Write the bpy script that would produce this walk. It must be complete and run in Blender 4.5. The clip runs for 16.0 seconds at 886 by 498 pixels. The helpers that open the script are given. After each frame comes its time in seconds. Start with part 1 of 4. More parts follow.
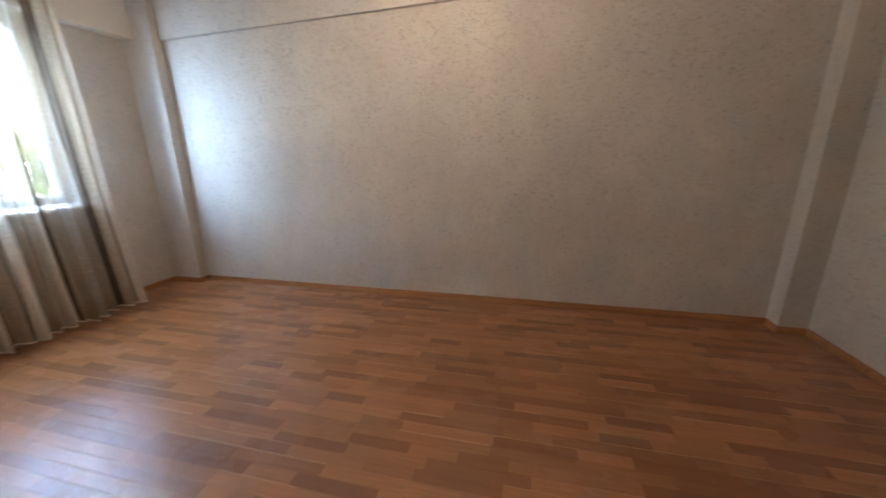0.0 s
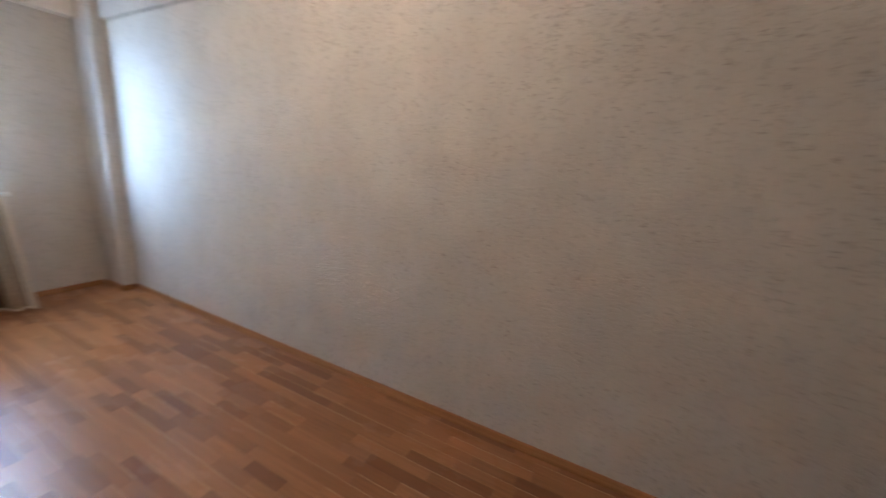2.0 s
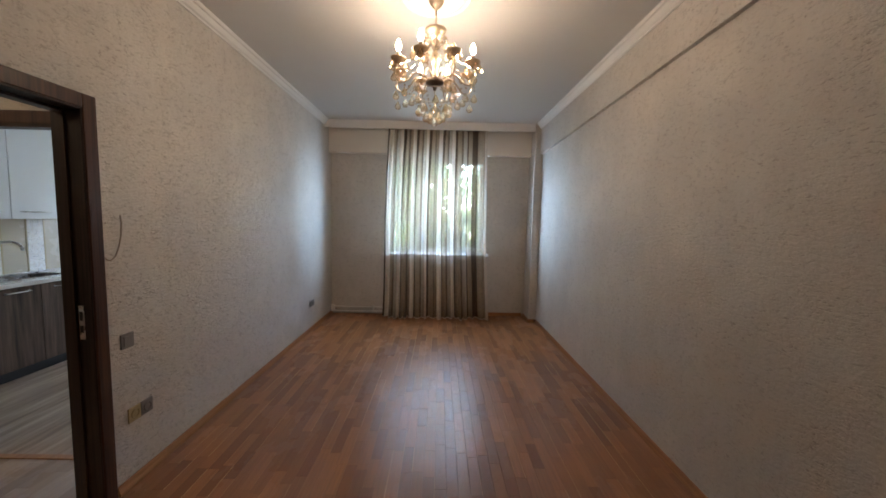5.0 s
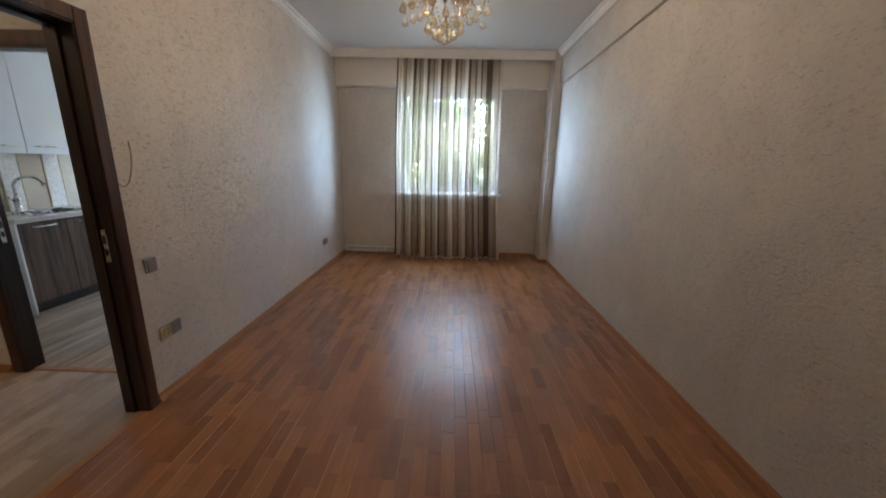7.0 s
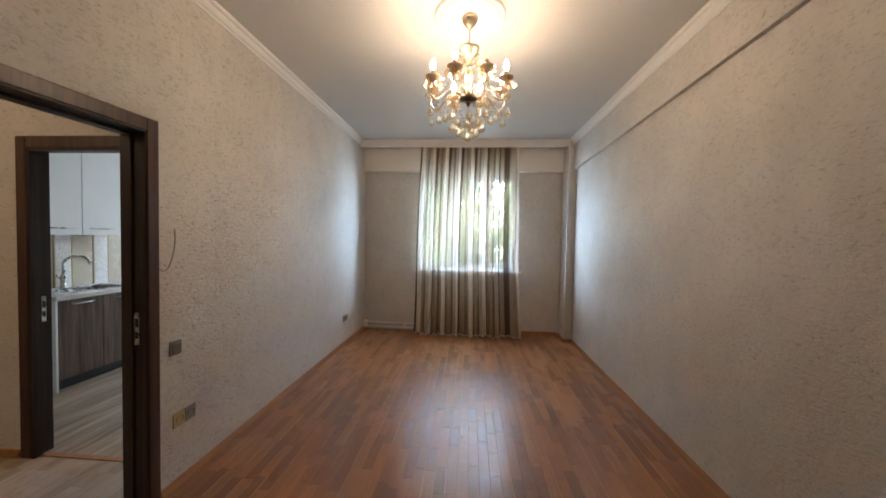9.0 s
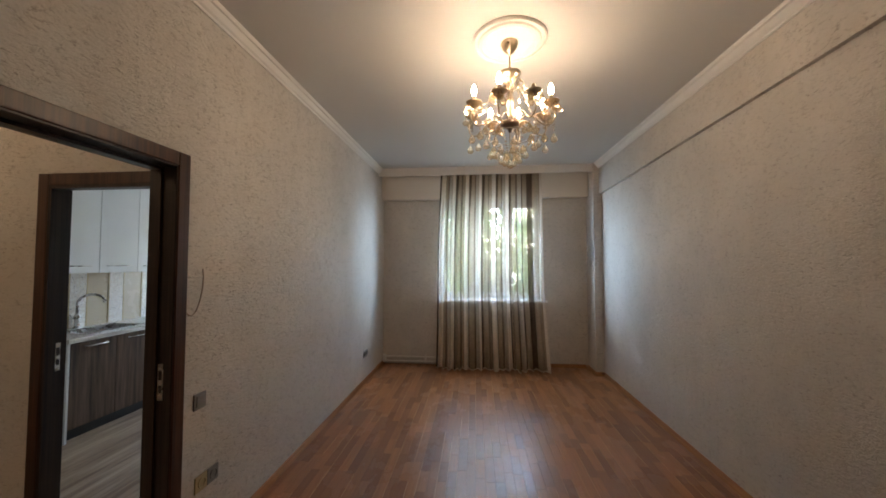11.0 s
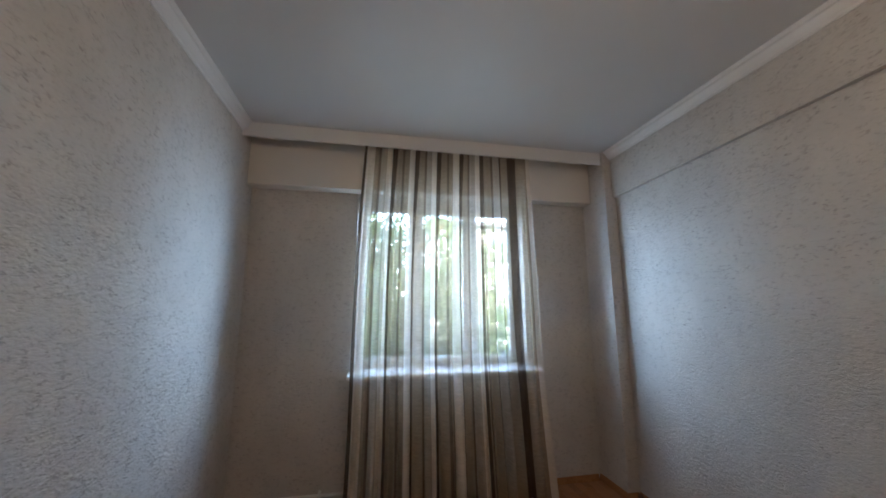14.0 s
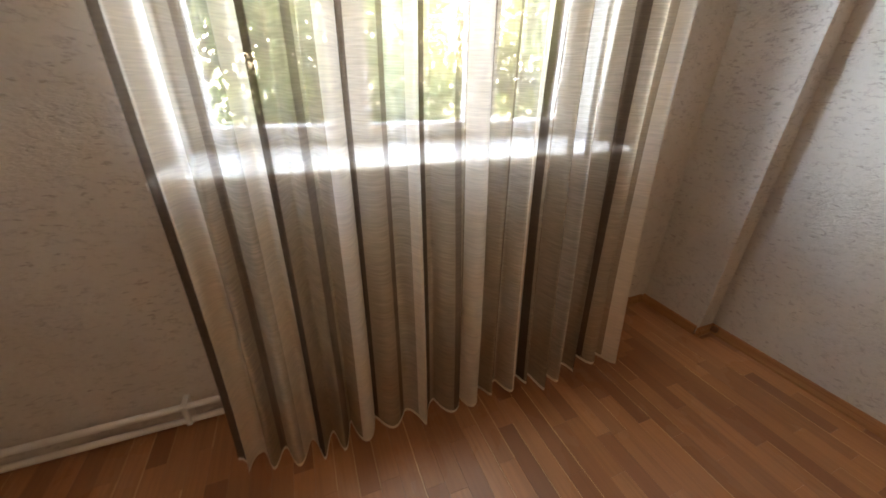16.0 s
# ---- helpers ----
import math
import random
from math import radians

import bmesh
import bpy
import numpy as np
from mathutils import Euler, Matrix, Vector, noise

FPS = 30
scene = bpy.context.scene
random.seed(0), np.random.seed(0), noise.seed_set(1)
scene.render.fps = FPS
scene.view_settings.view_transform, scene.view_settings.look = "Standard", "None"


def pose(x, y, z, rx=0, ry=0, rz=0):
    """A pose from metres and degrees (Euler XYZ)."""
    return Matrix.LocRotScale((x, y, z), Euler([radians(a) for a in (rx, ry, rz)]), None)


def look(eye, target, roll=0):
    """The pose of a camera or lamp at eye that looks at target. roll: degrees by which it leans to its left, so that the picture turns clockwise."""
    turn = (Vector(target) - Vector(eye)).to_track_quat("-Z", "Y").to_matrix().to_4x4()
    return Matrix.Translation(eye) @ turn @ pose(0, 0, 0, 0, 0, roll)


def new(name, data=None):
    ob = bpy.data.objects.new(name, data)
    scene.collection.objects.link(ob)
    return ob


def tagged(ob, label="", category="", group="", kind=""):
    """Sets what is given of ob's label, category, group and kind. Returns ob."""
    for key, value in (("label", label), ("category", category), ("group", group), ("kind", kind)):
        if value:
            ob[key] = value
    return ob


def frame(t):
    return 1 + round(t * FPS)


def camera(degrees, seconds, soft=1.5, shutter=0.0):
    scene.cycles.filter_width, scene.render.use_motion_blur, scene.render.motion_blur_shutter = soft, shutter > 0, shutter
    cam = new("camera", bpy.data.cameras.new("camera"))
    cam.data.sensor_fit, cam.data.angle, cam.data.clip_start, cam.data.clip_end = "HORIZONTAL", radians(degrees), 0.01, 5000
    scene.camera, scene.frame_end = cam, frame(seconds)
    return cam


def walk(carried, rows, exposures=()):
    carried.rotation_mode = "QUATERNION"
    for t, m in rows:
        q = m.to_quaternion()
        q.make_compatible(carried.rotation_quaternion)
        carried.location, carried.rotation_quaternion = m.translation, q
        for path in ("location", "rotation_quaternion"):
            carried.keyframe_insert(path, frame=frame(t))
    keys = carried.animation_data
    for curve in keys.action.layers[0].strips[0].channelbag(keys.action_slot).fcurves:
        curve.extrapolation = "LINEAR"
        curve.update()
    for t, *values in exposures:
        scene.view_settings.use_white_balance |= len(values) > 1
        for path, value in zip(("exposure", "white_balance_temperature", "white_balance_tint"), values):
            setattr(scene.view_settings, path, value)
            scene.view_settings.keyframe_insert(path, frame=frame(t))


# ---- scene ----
cam = camera(102.9, 16.0, soft=1.7, shutter=0.2)
EXPOSURES = [(0, 7.3, 5900, 10), (0.5, 7.26, 5850, 10), (1, 7.56, 5850, 10), (1.5, 7.66, 5600, 10), (2, 7.46, 5600, 10), (2.5, 6.71, 5650, 10), (3, 6.56, 6000, 10), (3.5, 6.63, 6100, 10), (4, 6.63, 6100, 10), (6.5, 6.4, 6000, 10), (7, 6.66, 6050, 10), (7.5, 7.01, 6050, 10), (8, 7.3, 6050, 10), (8.5, 7.24, 6100, 10), (9, 6.88, 6300, 10), (9.5, 6.36, 6500, 10), (12, 6.43, 6400, 10), (12.5, 5.93, 6700, 12), (13, 5.58, 6800, 14), (13.5, 5.83, 5850, 12), (14, 6.11, 5700, 10), (14.5, 5.88, 5850, 10), (15, 5.86, 6400, 12), (15.5, 6.4, 7600, 18), (16, 6.72, 7900, 18)]
PATH = [
    (0, (-0.005, 2.03, 1.386), (1.867, 2.479, 0.868), -0.8),
    (0.5, (0.348, 1.89, 1.59), (2.241, 1.747, 0.982), 1.3),
    (1, (0.749, 1.54, 1.576), (2.648, 1.315, 1.002), -1.2),
    (1.5, (1.111, 1.32, 1.574), (3.043, 1.247, 1.08), 3.4),
    (2, (1.425, 1.3, 1.539), (3.181, 2.133, 1.069), 5),
    (2.1, (1.438, 1.221, 1.52), (2.994, 2.398, 1.081), 4.1),
    (2.2, (1.451, 1.139, 1.5), (2.74, 2.613, 1.094), 3.1),
    (2.3, (1.462, 1.067, 1.482), (2.432, 2.775, 1.105), 2.2),
    (2.4, (1.472, 1.003, 1.467), (2.156, 2.849, 1.115), 1.4),
    (2.5, (1.482, 0.942, 1.452), (1.929, 2.864, 1.125), 0.7),
    (3, (1.384, 0.683, 1.468), (1.61, 2.644, 1.149), 2.3),
    (3.5, (1.49, 0.508, 1.519), (1.516, 2.496, 1.308), -0.1),
    (4, (1.667, 0.438, 1.525), (1.704, 2.428, 1.326), 1.4),
    (6.5, (1.716, 0.395, 1.489), (1.698, 2.392, 1.38), 0.8),
    (7, (1.721, 0.4, 1.423), (1.681, 2.345, 0.959), 1.2),
    (7.5, (1.707, 0.391, 1.379), (1.64, 2.243, 0.627), 2),
    (8, (1.668, 0.391, 1.367), (1.56, 2.21, 0.544), 1.1),
    (8.5, (1.714, 0.377, 1.407), (1.603, 2.272, 0.777), 0.7),
    (9, (1.686, 0.413, 1.491), (1.534, 2.407, 1.427), 1.1),
    (9.5, (1.709, 0.401, 1.537), (1.553, 2.395, 1.554), 0.9),
    (12, (1.136, 1.076, 1.545), (0.945, 3.043, 1.851), -0.2),
    (12.5, (1.051, 1.469, 1.671), (1.225, 3.252, 2.561), -0.7),
    (13, (1.118, 1.807, 1.751), (1.326, 3.492, 2.807), 0),
    (13.5, (1.071, 2.318, 1.611), (1.364, 4.19, 2.251), -0),
    (14, (1.02, 2.892, 1.522), (1.405, 4.827, 1.847), -0.1),
    (14.5, (1.112, 3.345, 1.498), (1.297, 5.33, 1.659), -0.3),
    (15, (1.083, 3.905, 1.383), (1.52, 5.829, 1.058), 1.8),
    (15.5, (1.224, 4.405, 1.348), (1.613, 6.173, 0.497), -1.1),
    (16, (1.2, 4.755, 1.248), (1.882, 6.413, 0.36), 1.4),
]
walk(cam, [(t, look(e, g, r)) for t, e, g, r in PATH], EXPOSURES)

# ---------------------------------------------------------------- world and sun
world = bpy.data.worlds.new("overcast_sky")
scene.world = world
world.use_nodes = True
wn = world.node_tree
sky = wn.nodes.new("ShaderNodeTexSky")
sky.sky_type = "NISHITA"
sky.sun_disc = False
sky.sun_elevation, sky.sun_rotation = radians(48), radians(200)
sky.air_density, sky.dust_density = 1.0, 3.0
wn.links.new(sky.outputs[0], wn.nodes["Background"].inputs[0])
wn.nodes["Background"].inputs[1].default_value = 0.115
sun_data = bpy.data.lights.new("sun", "SUN")
sun_data.energy, sun_data.angle, sun_data.color = 0.65, radians(14), (1.0, 0.95, 0.88)
sun = new("sun", sun_data)
sun.matrix_world = look((-6, -16, 22), (0, 6, 0))
BULB = 2.9


def window_light(name, x, z, w, h, turn, tilt, watts, spread=80, tint=(0.52, 0.755, 1.0)):
    """Sky light that enters by a window opening, towards one side."""
    data = bpy.data.lights.new(name, "AREA")
    data.shape, data.size, data.size_y = "RECTANGLE", w, h
    data.energy, data.spread, data.color = watts, radians(spread), tint
    ob = new(name, data)
    ob.matrix_world = pose(x, 6.15, z, 90 - tilt, 0, 180 + turn)
    return ob


window_light("sky_light", 1.21, 1.75, 0.12, 1.25, -52, 5, 0.042, 70)
window_light("sky_light", 2.10, 1.75, 0.12, 1.25, 52, 5, 0.048, 70)
window_light("sky_light", 1.65, 2.27, 1.2, 0.2, 0, 60, 0.11, 80, (0.68, 0.85, 1.0))
window_light("sky_light", 1.65, 1.80, 1.24, 1.0, 0, 0, 0.20, 140, (0.68, 0.85, 1.0))
window_light("sky_light", -1.15, 1.68, 0.9, 1.1, 0, 0, 0.21, 140, (0.86, 0.94, 1.0))


# ---------------------------------------------------------------- node helpers
class Mat:
    """A small wrapper to wire a node material."""

    def __init__(self, name, color=(0.8, 0.8, 0.8), rough=0.5, metal=0.0):
        self.m = bpy.data.materials.new(name)
        self.m.use_nodes = True
        self.t = self.m.node_tree
        self.b = self.t.nodes["Principled BSDF"]
        self.b.inputs["Base Color"].default_value = (*color, 1)
        self.b.inputs["Roughness"].default_value = rough
        self.b.inputs["Metallic"].default_value = metal
        self.out = self.t.nodes["Material Output"]

    def node(self, kind, **inputs):
        n = self.t.nodes.new(kind)
        for k, v in inputs.items():
            n.inputs[k.replace("_", " ")].default_value = v
        return n

    def link(self, a, b):
        self.t.links.new(a, b)

    def coords(self, scale, offset=None):
        g = self.node("ShaderNodeNewGeometry")
        mp = self.node("ShaderNodeMapping")
        mp.inputs["Scale"].default_value = scale
        self.link(g.outputs["Position"], mp.inputs["Vector"])
        if offset is not None:
            self.link(offset, mp.inputs["Location"])
        return mp.outputs[0]

    def noise(self, scale, detail=3.0, offset=None, rough=0.5):
        n = self.node("ShaderNodeTexNoise", Scale=1.0, Detail=detail, Roughness=rough)
        self.link(self.coords(scale, offset), n.inputs["Vector"])
        return n.outputs["Fac"]

    def ramp(self, fac, stops):
        r = self.node("ShaderNodeValToRGB")
        e = r.color_ramp.elements
        while len(e) < len(stops):
            e.new(0.5)
        for el, (p, c) in zip(e, stops):
            el.position = p
            el.color = (*c, 1) if len(c) == 3 else c
        self.link(fac, r.inputs[0])
        return r.outputs[0]

    def mix(self, fac, a, b, blend="MIX"):
        n = self.t.nodes.new("ShaderNodeMix")
        n.data_type, n.blend_type = "RGBA", blend
        for sock, v in ((n.inputs[0], fac), (n.inputs[6], a), (n.inputs[7], b)):
            if isinstance(v, (int, float)):
                sock.default_value = v
            elif isinstance(v, tuple):
                sock.default_value = (*v, 1)
            else:
                self.link(v, sock)
        return n.outputs[2]

    def math(self, op, a, b=0.0):
        n = self.t.nodes.new("ShaderNodeMath")
        n.operation = op
        for sock, v in ((n.inputs[0], a), (n.inputs[1], b)):
            if isinstance(v, (int, float)):
                sock.default_value = v
            else:
                self.link(v, sock)
        return n.outputs[0]

    def bump(self, height, strength=0.3, distance=0.003):
        n = self.node("ShaderNodeBump", Strength=strength, Distance=distance)
        self.link(height, n.inputs["Height"])
        self.link(n.outputs[0], self.b.inputs["Normal"])

    def color(self, sock):
        self.link(sock, self.b.inputs["Base Color"])

    def rough(self, sock):
        self.link(sock, self.b.inputs["Roughness"])


def wallpaper_material(name, tint):
    """Embossed paper: chandelier dapple painted into the tone, pebbled grain, thin creases and short brown flecks."""
    w = Mat(name, tint, 0.5)
    # broad mottling put into the colour for light broken by the chandelier's drops
    lamp_dapple = w.math("ADD", w.math("MULTIPLY", w.noise((0.9, 0.9, 0.9), 2), 0.5), w.math("MULTIPLY", w.noise((4.2, 4.2, 3.0), 4, rough=0.55), 0.5))
    base = w.mix(w.ramp(lamp_dapple, [(0.38, (0, 0, 0)), (0.62, (1, 1, 1))]), tuple(c * 0.92 for c in tint), tuple(min(1, c * 1.07) for c in tint))
    grain = w.noise((34, 34, 70), 4, rough=0.65)
    base = w.mix(w.math("MULTIPLY", grain, 0.22), base, tuple(c * 0.55 for c in tint))
    strokes = w.noise((42, 42, 74), 4, rough=0.62)
    tick = w.ramp(w.noise((26, 26, 74), 3, rough=0.6), [(0.585, (0, 0, 0)), (0.64, (1, 1, 1))])
    patch = w.ramp(w.noise((5, 5, 7), 3), [(0.40, (0.1, 0.1, 0.1)), (0.58, (1, 1, 1))])
    flecks = w.math("MULTIPLY", tick, patch)
    ridge = w.math("ABSOLUTE", w.math("SUBTRACT", w.noise((11, 11, 24), 4, rough=0.6), 0.5))
    crease = w.ramp(ridge, [(0.0, (1, 1, 1)), (0.028, (0, 0, 0))])
    crease = w.math("MULTIPLY", crease, w.ramp(w.noise((16, 16, 26), 2), [(0.46, (0, 0, 0)), (0.60, (1, 1, 1))]))
    marks = w.math("MAXIMUM", w.math("MULTIPLY", flecks, 0.44), w.math("MULTIPLY", crease, 0.36))
    w.color(w.mix(marks, base, (0.18, 0.13, 0.095)))
    relief = w.math("ADD", w.math("MULTIPLY", strokes, 1.0), w.math("MULTIPLY", grain, 1.0))
    w.bump(w.math("SUBTRACT", relief, w.math("MULTIPLY", marks, 1.0)), 0.85, 0.0062)
    w.rough(w.ramp(grain, [(0.3, (0.42,) * 3), (0.75, (0.62,) * 3)]))
    w.b.inputs["Specular IOR Level"].default_value = 0.4
    return w.m


def parquet_material(name, per_object, dark=(0.215, 0.080, 0.028), light=(0.42, 0.182, 0.070), gloss=0.36):
    w = Mat(name, light, gloss)
    if per_object:
        rnd = w.node("ShaderNodeObjectInfo").outputs["Random"]
    else:
        rnd = w.node("ShaderNodeNewGeometry").outputs["Random Per Island"]
    spread = w.node("ShaderNodeCombineXYZ")
    for i in range(3):
        w.link(w.math("MULTIPLY", rnd, 37.0 + 11 * i), spread.inputs[i])
    grain = w.noise((85, 3.2, 30), 5, spread.outputs[0], 0.62)
    figure = w.noise((16, 1.3, 8), 2, spread.outputs[0])
    tone = w.ramp(rnd, [(0.0, tuple(c * 0.86 for c in dark)), (0.18, dark), (0.55, tuple((a + b) / 2 for a, b in zip(dark, light))), (1.0, light)])
    col = w.mix(w.math("MULTIPLY", w.ramp(grain, [(0.42, (0, 0, 0)), (0.68, (1, 1, 1))]), 0.34), tone, tuple(c * 0.5 for c in dark))
    col = w.mix(w.math("MULTIPLY", figure, 0.25), col, tuple(min(1, c * 1.25) for c in light))
    w.color(col)
    smear = w.noise((2.2, 1.4, 2), 4, rough=0.6)
    w.bump(grain, 0.12, 0.0006)
    w.b.inputs["Coat Weight"].default_value = 0.32
    w.rough(w.ramp(smear, [(0.3, (gloss - 0.05,) * 3), (0.7, (gloss + 0.14,) * 3)]))
    w.link(w.ramp(smear, [(0.35, (0.16,) * 3), (0.65, (0.34,) * 3)]), w.b.inputs["Coat Roughness"])
    w.b.inputs["Specular IOR Level"].default_value = 0.5
    return w.m


def plain_material(name, color, rough, metal=0.0, var=0.06, scale=9.0, bump=0.05):
    w = Mat(name, color, rough, metal)
    n = w.noise((scale,) * 3, 4)
    fine = w.noise((scale * 14,) * 3, 2)
    w.color(w.mix(n, tuple(c * (1 - var) for c in color), tuple(min(1, c * (1 + var)) for c in color)))
    w.rough(w.ramp(n, [(0.3, (max(0.02, rough - 0.06),) * 3), (0.7, (min(1, rough + 0.06),) * 3)]))
    w.bump(fine, bump, 0.001)
    return w.m


def veneer_material(name, dark, light, rough, along="Z", fine=60.0):
    w = Mat(name, light, rough)
    sc = {"X": (2.0, fine, fine), "Y": (fine, 2.0, fine), "Z": (fine, fine, 2.0)}[along]
    g = w.noise(sc, 5, rough=0.6)
    b = w.noise(tuple(s * 0.22 for s in sc), 2)
    col = w.ramp(w.math("ADD", w.math("MULTIPLY", g, 0.6), w.math("MULTIPLY", b, 0.4)), [(0.38, dark), (0.64, light)])
    w.color(col)
    w.bump(g, 0.15, 0.0008)
    w.b.inputs["Specular IOR Level"].default_value = 0.3
    return w.m


def cloth_material(name, color, tint, cover, scatter=0.55):
    """A voile: its yarn takes a tint out of the light that passes the open weave, the rest scatters as cloth does."""
    w = Mat(name, color, 0.9)
    threads = w.noise((7, 7, 150), 3)
    slub = w.noise((14, 14, 300), 2)
    tone = w.mix(threads, tuple(c * 0.88 for c in color), tuple(min(1, c * 1.08) for c in color))
    veil_tint = w.mix(slub, tuple(c * 0.86 for c in tint), tuple(min(1, c * 1.12) for c in tint))
    dif, trl, tra = w.node("ShaderNodeBsdfDiffuse"), w.node("ShaderNodeBsdfTranslucent"), w.node("ShaderNodeBsdfTransparent")
    w.link(tone, dif.inputs[0])
    w.link(tone, trl.inputs[0])
    w.link(veil_tint, tra.inputs[0])
    cloth, veil = w.node("ShaderNodeMixShader"), w.node("ShaderNodeMixShader")
    cloth.inputs[0].default_value = scatter
    w.link(dif.outputs[0], cloth.inputs[1])
    w.link(trl.outputs[0], cloth.inputs[2])
    dense = w.ramp(slub, [(0.3, (max(0, cover - 0.07),) * 3), (0.7, (min(1, cover + 0.07),) * 3)])
    w.link(dense, veil.inputs[0])
    w.link(tra.outputs[0], veil.inputs[1])
    w.link(cloth.outputs[0], veil.inputs[2])
    w.link(veil.outputs[0], w.out.inputs[0])
    return w.m


def glass_material(name, color=(1, 1, 1), rough=0.0, ior=1.45):
    w = Mat(name, color, rough)
    w.b.inputs["Transmission Weight"].default_value = 1.0
    w.b.inputs["IOR"].default_value = ior
    return w.m


def crystal_material(name, color, clear=0.45, ior=1.5):
    """Thin cut glass: part of the light goes straight through, the rest is bent."""
    w = Mat(name, color, 0.0)
    w.b.inputs["Transmission Weight"].default_value = 1.0
    w.b.inputs["IOR"].default_value = ior
    tra, mixed = w.node("ShaderNodeBsdfTransparent"), w.node("ShaderNodeMixShader")
    tra.inputs[0].default_value = (*color, 1)
    mixed.inputs[0].default_value = clear
    w.link(w.b.outputs[0], mixed.inputs[1])
    w.link(tra.outputs[0], mixed.inputs[2])
    w.link(mixed.outputs[0], w.out.inputs[0])
    return w.m


def glow_material(name, color, strength):
    w = Mat(name, color, 0.4)
    w.b.inputs["Emission Color"].default_value = (*color, 1)
    w.b.inputs["Emission Strength"].default_value = strength
    return w.m


M_WALL = wallpaper_material("embossed_wallpaper", (0.61, 0.557, 0.50))
M_BEAM = plain_material("cream_paint", (0.72, 0.66, 0.585), 0.6, var=0.03, scale=4)
M_CEIL = plain_material("ceiling_paint", (0.63, 0.61, 0.59), 0.55, var=0.025, scale=3)
M_CORNICE = plain_material("cornice_paint", (0.74, 0.71, 0.675), 0.5, var=0.03)
M_WHITE = plain_material("white_plastic", (0.80, 0.80, 0.79), 0.3, var=0.02)
M_PIPE = plain_material("pipe_paint", (0.78, 0.75, 0.70), 0.35, var=0.04)
M_JOINT = plain_material("floor_joint", (0.17, 0.075, 0.03), 0.7)
M_STRIP = parquet_material("parquet_strip", True)
M_STRIPS = parquet_material("parquet_strips", False)
M_SAP = veneer_material("sapwood_edge", (0.46, 0.25, 0.11), (0.66, 0.43, 0.23), 0.4, "Y", 40)
M_HALL = parquet_material("hall_laminate", False, (0.23, 0.145, 0.085), (0.45, 0.32, 0.215), 0.32)
M_KITCHEN_FLOOR = veneer_material("kitchen_laminate", (0.18, 0.115, 0.070), (0.46, 0.345, 0.240), 0.35, "Y", 26)
M_SKIRT = veneer_material("skirting_wood", (0.27, 0.115, 0.04), (0.42, 0.20, 0.08), 0.4, "Y", 90)
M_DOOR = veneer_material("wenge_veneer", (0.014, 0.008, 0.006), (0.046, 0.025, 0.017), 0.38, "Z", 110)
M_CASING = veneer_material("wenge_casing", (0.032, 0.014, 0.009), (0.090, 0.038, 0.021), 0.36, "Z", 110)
M_STEEL = plain_material("brushed_steel", (0.62, 0.60, 0.57), 0.28, 1.0, 0.05, 20)
M_SWITCH = plain_material("grey_plastic", (0.20, 0.19, 0.185), 0.35, 0.3, 0.05)
M_SOCKET = plain_material("beige_plastic", (0.40, 0.31, 0.16), 0.4, var=0.05)
M_BLACK = plain_material("black_plastic", (0.02, 0.02, 0.02), 0.5)
M_CORD = plain_material("cord", (0.30, 0.24, 0.19), 0.6)
M_BRASS = plain_material("antique_brass", (0.50, 0.42, 0.31), 0.32, 1.0, 0.12, 40, 0.1)
M_DARKBRASS = plain_material("dark_bronze", (0.16, 0.12, 0.09), 0.35, 0.8, 0.12, 40)
M_CRYSTAL = crystal_material("clear_crystal", (0.98, 0.94, 0.87), 0.50, 1.52)
M_AMBER = crystal_material("amber_crystal", (0.96, 0.84, 0.67), 0.50, 1.5)
M_CUP = plain_material("bronze_resin", (0.48, 0.34, 0.21), 0.3, var=0.12, scale=40)
M_BULB = glow_material("lit_bulb", (1.0, 0.75, 0.51), BULB)
M_PANE = glass_material("window_glass", (0.97, 0.99, 0.98), 0.0, 1.45)
M_FROST = glass_material("frosted_glass", (0.85, 0.84, 0.78), 0.35, 1.3)
M_CABW = plain_material("white_gloss", (0.74, 0.75, 0.74), 0.18, var=0.02)
M_CABD = veneer_material("smoked_oak", (0.042, 0.026, 0.017), (0.15, 0.095, 0.060), 0.5, "Z", 36)
M_TOP = plain_material("worktop_stone", (0.55, 0.51, 0.46), 0.3, var=0.14, scale=70)
M_TILE = plain_material("cream_tile", (0.50, 0.42, 0.30), 0.25, var=0.05)
M_SHEER = cloth_material("sheer_voile", (0.82, 0.74, 0.61), (0.93, 0.93, 0.89), 0.38, 0.32)
M_CREAM = cloth_material("cream_voile", (0.86, 0.78, 0.66), (0.90, 0.86, 0.77), 0.68, 0.30)
M_GREY = cloth_material("grey_gauze", (0.22, 0.17, 0.125), (0.58, 0.52, 0.45), 0.62, 0.35)
M_TAN = cloth_material("tan_voile", (0.53, 0.43, 0.315), (0.86, 0.84, 0.78), 0.47, 0.34)
M_BROWN = cloth_material("brown_stripe", (0.115, 0.082, 0.058), (0.32, 0.27, 0.22), 0.70, 0.25)
M_HEM = cloth_material("curtain_hem", (0.80, 0.73, 0.60), (0.8, 0.75, 0.65), 0.88, 0.3)
M_GRASS = plain_material("lawn_ground", (0.085, 0.09, 0.055), 0.9, var=0.3, scale=0.4)
M_ASPHALT = plain_material("asphalt", (0.07, 0.07, 0.07), 0.85, var=0.15, scale=0.5)
M_BARK = plain_material("bark", (0.10, 0.075, 0.05), 0.9, var=0.25, scale=12, bump=0.6)
M_LEAF = Mat("leaf", (0.07, 0.11, 0.035), 0.55)
lr = M_LEAF.node("ShaderNodeNewGeometry").outputs["Random Per Island"]
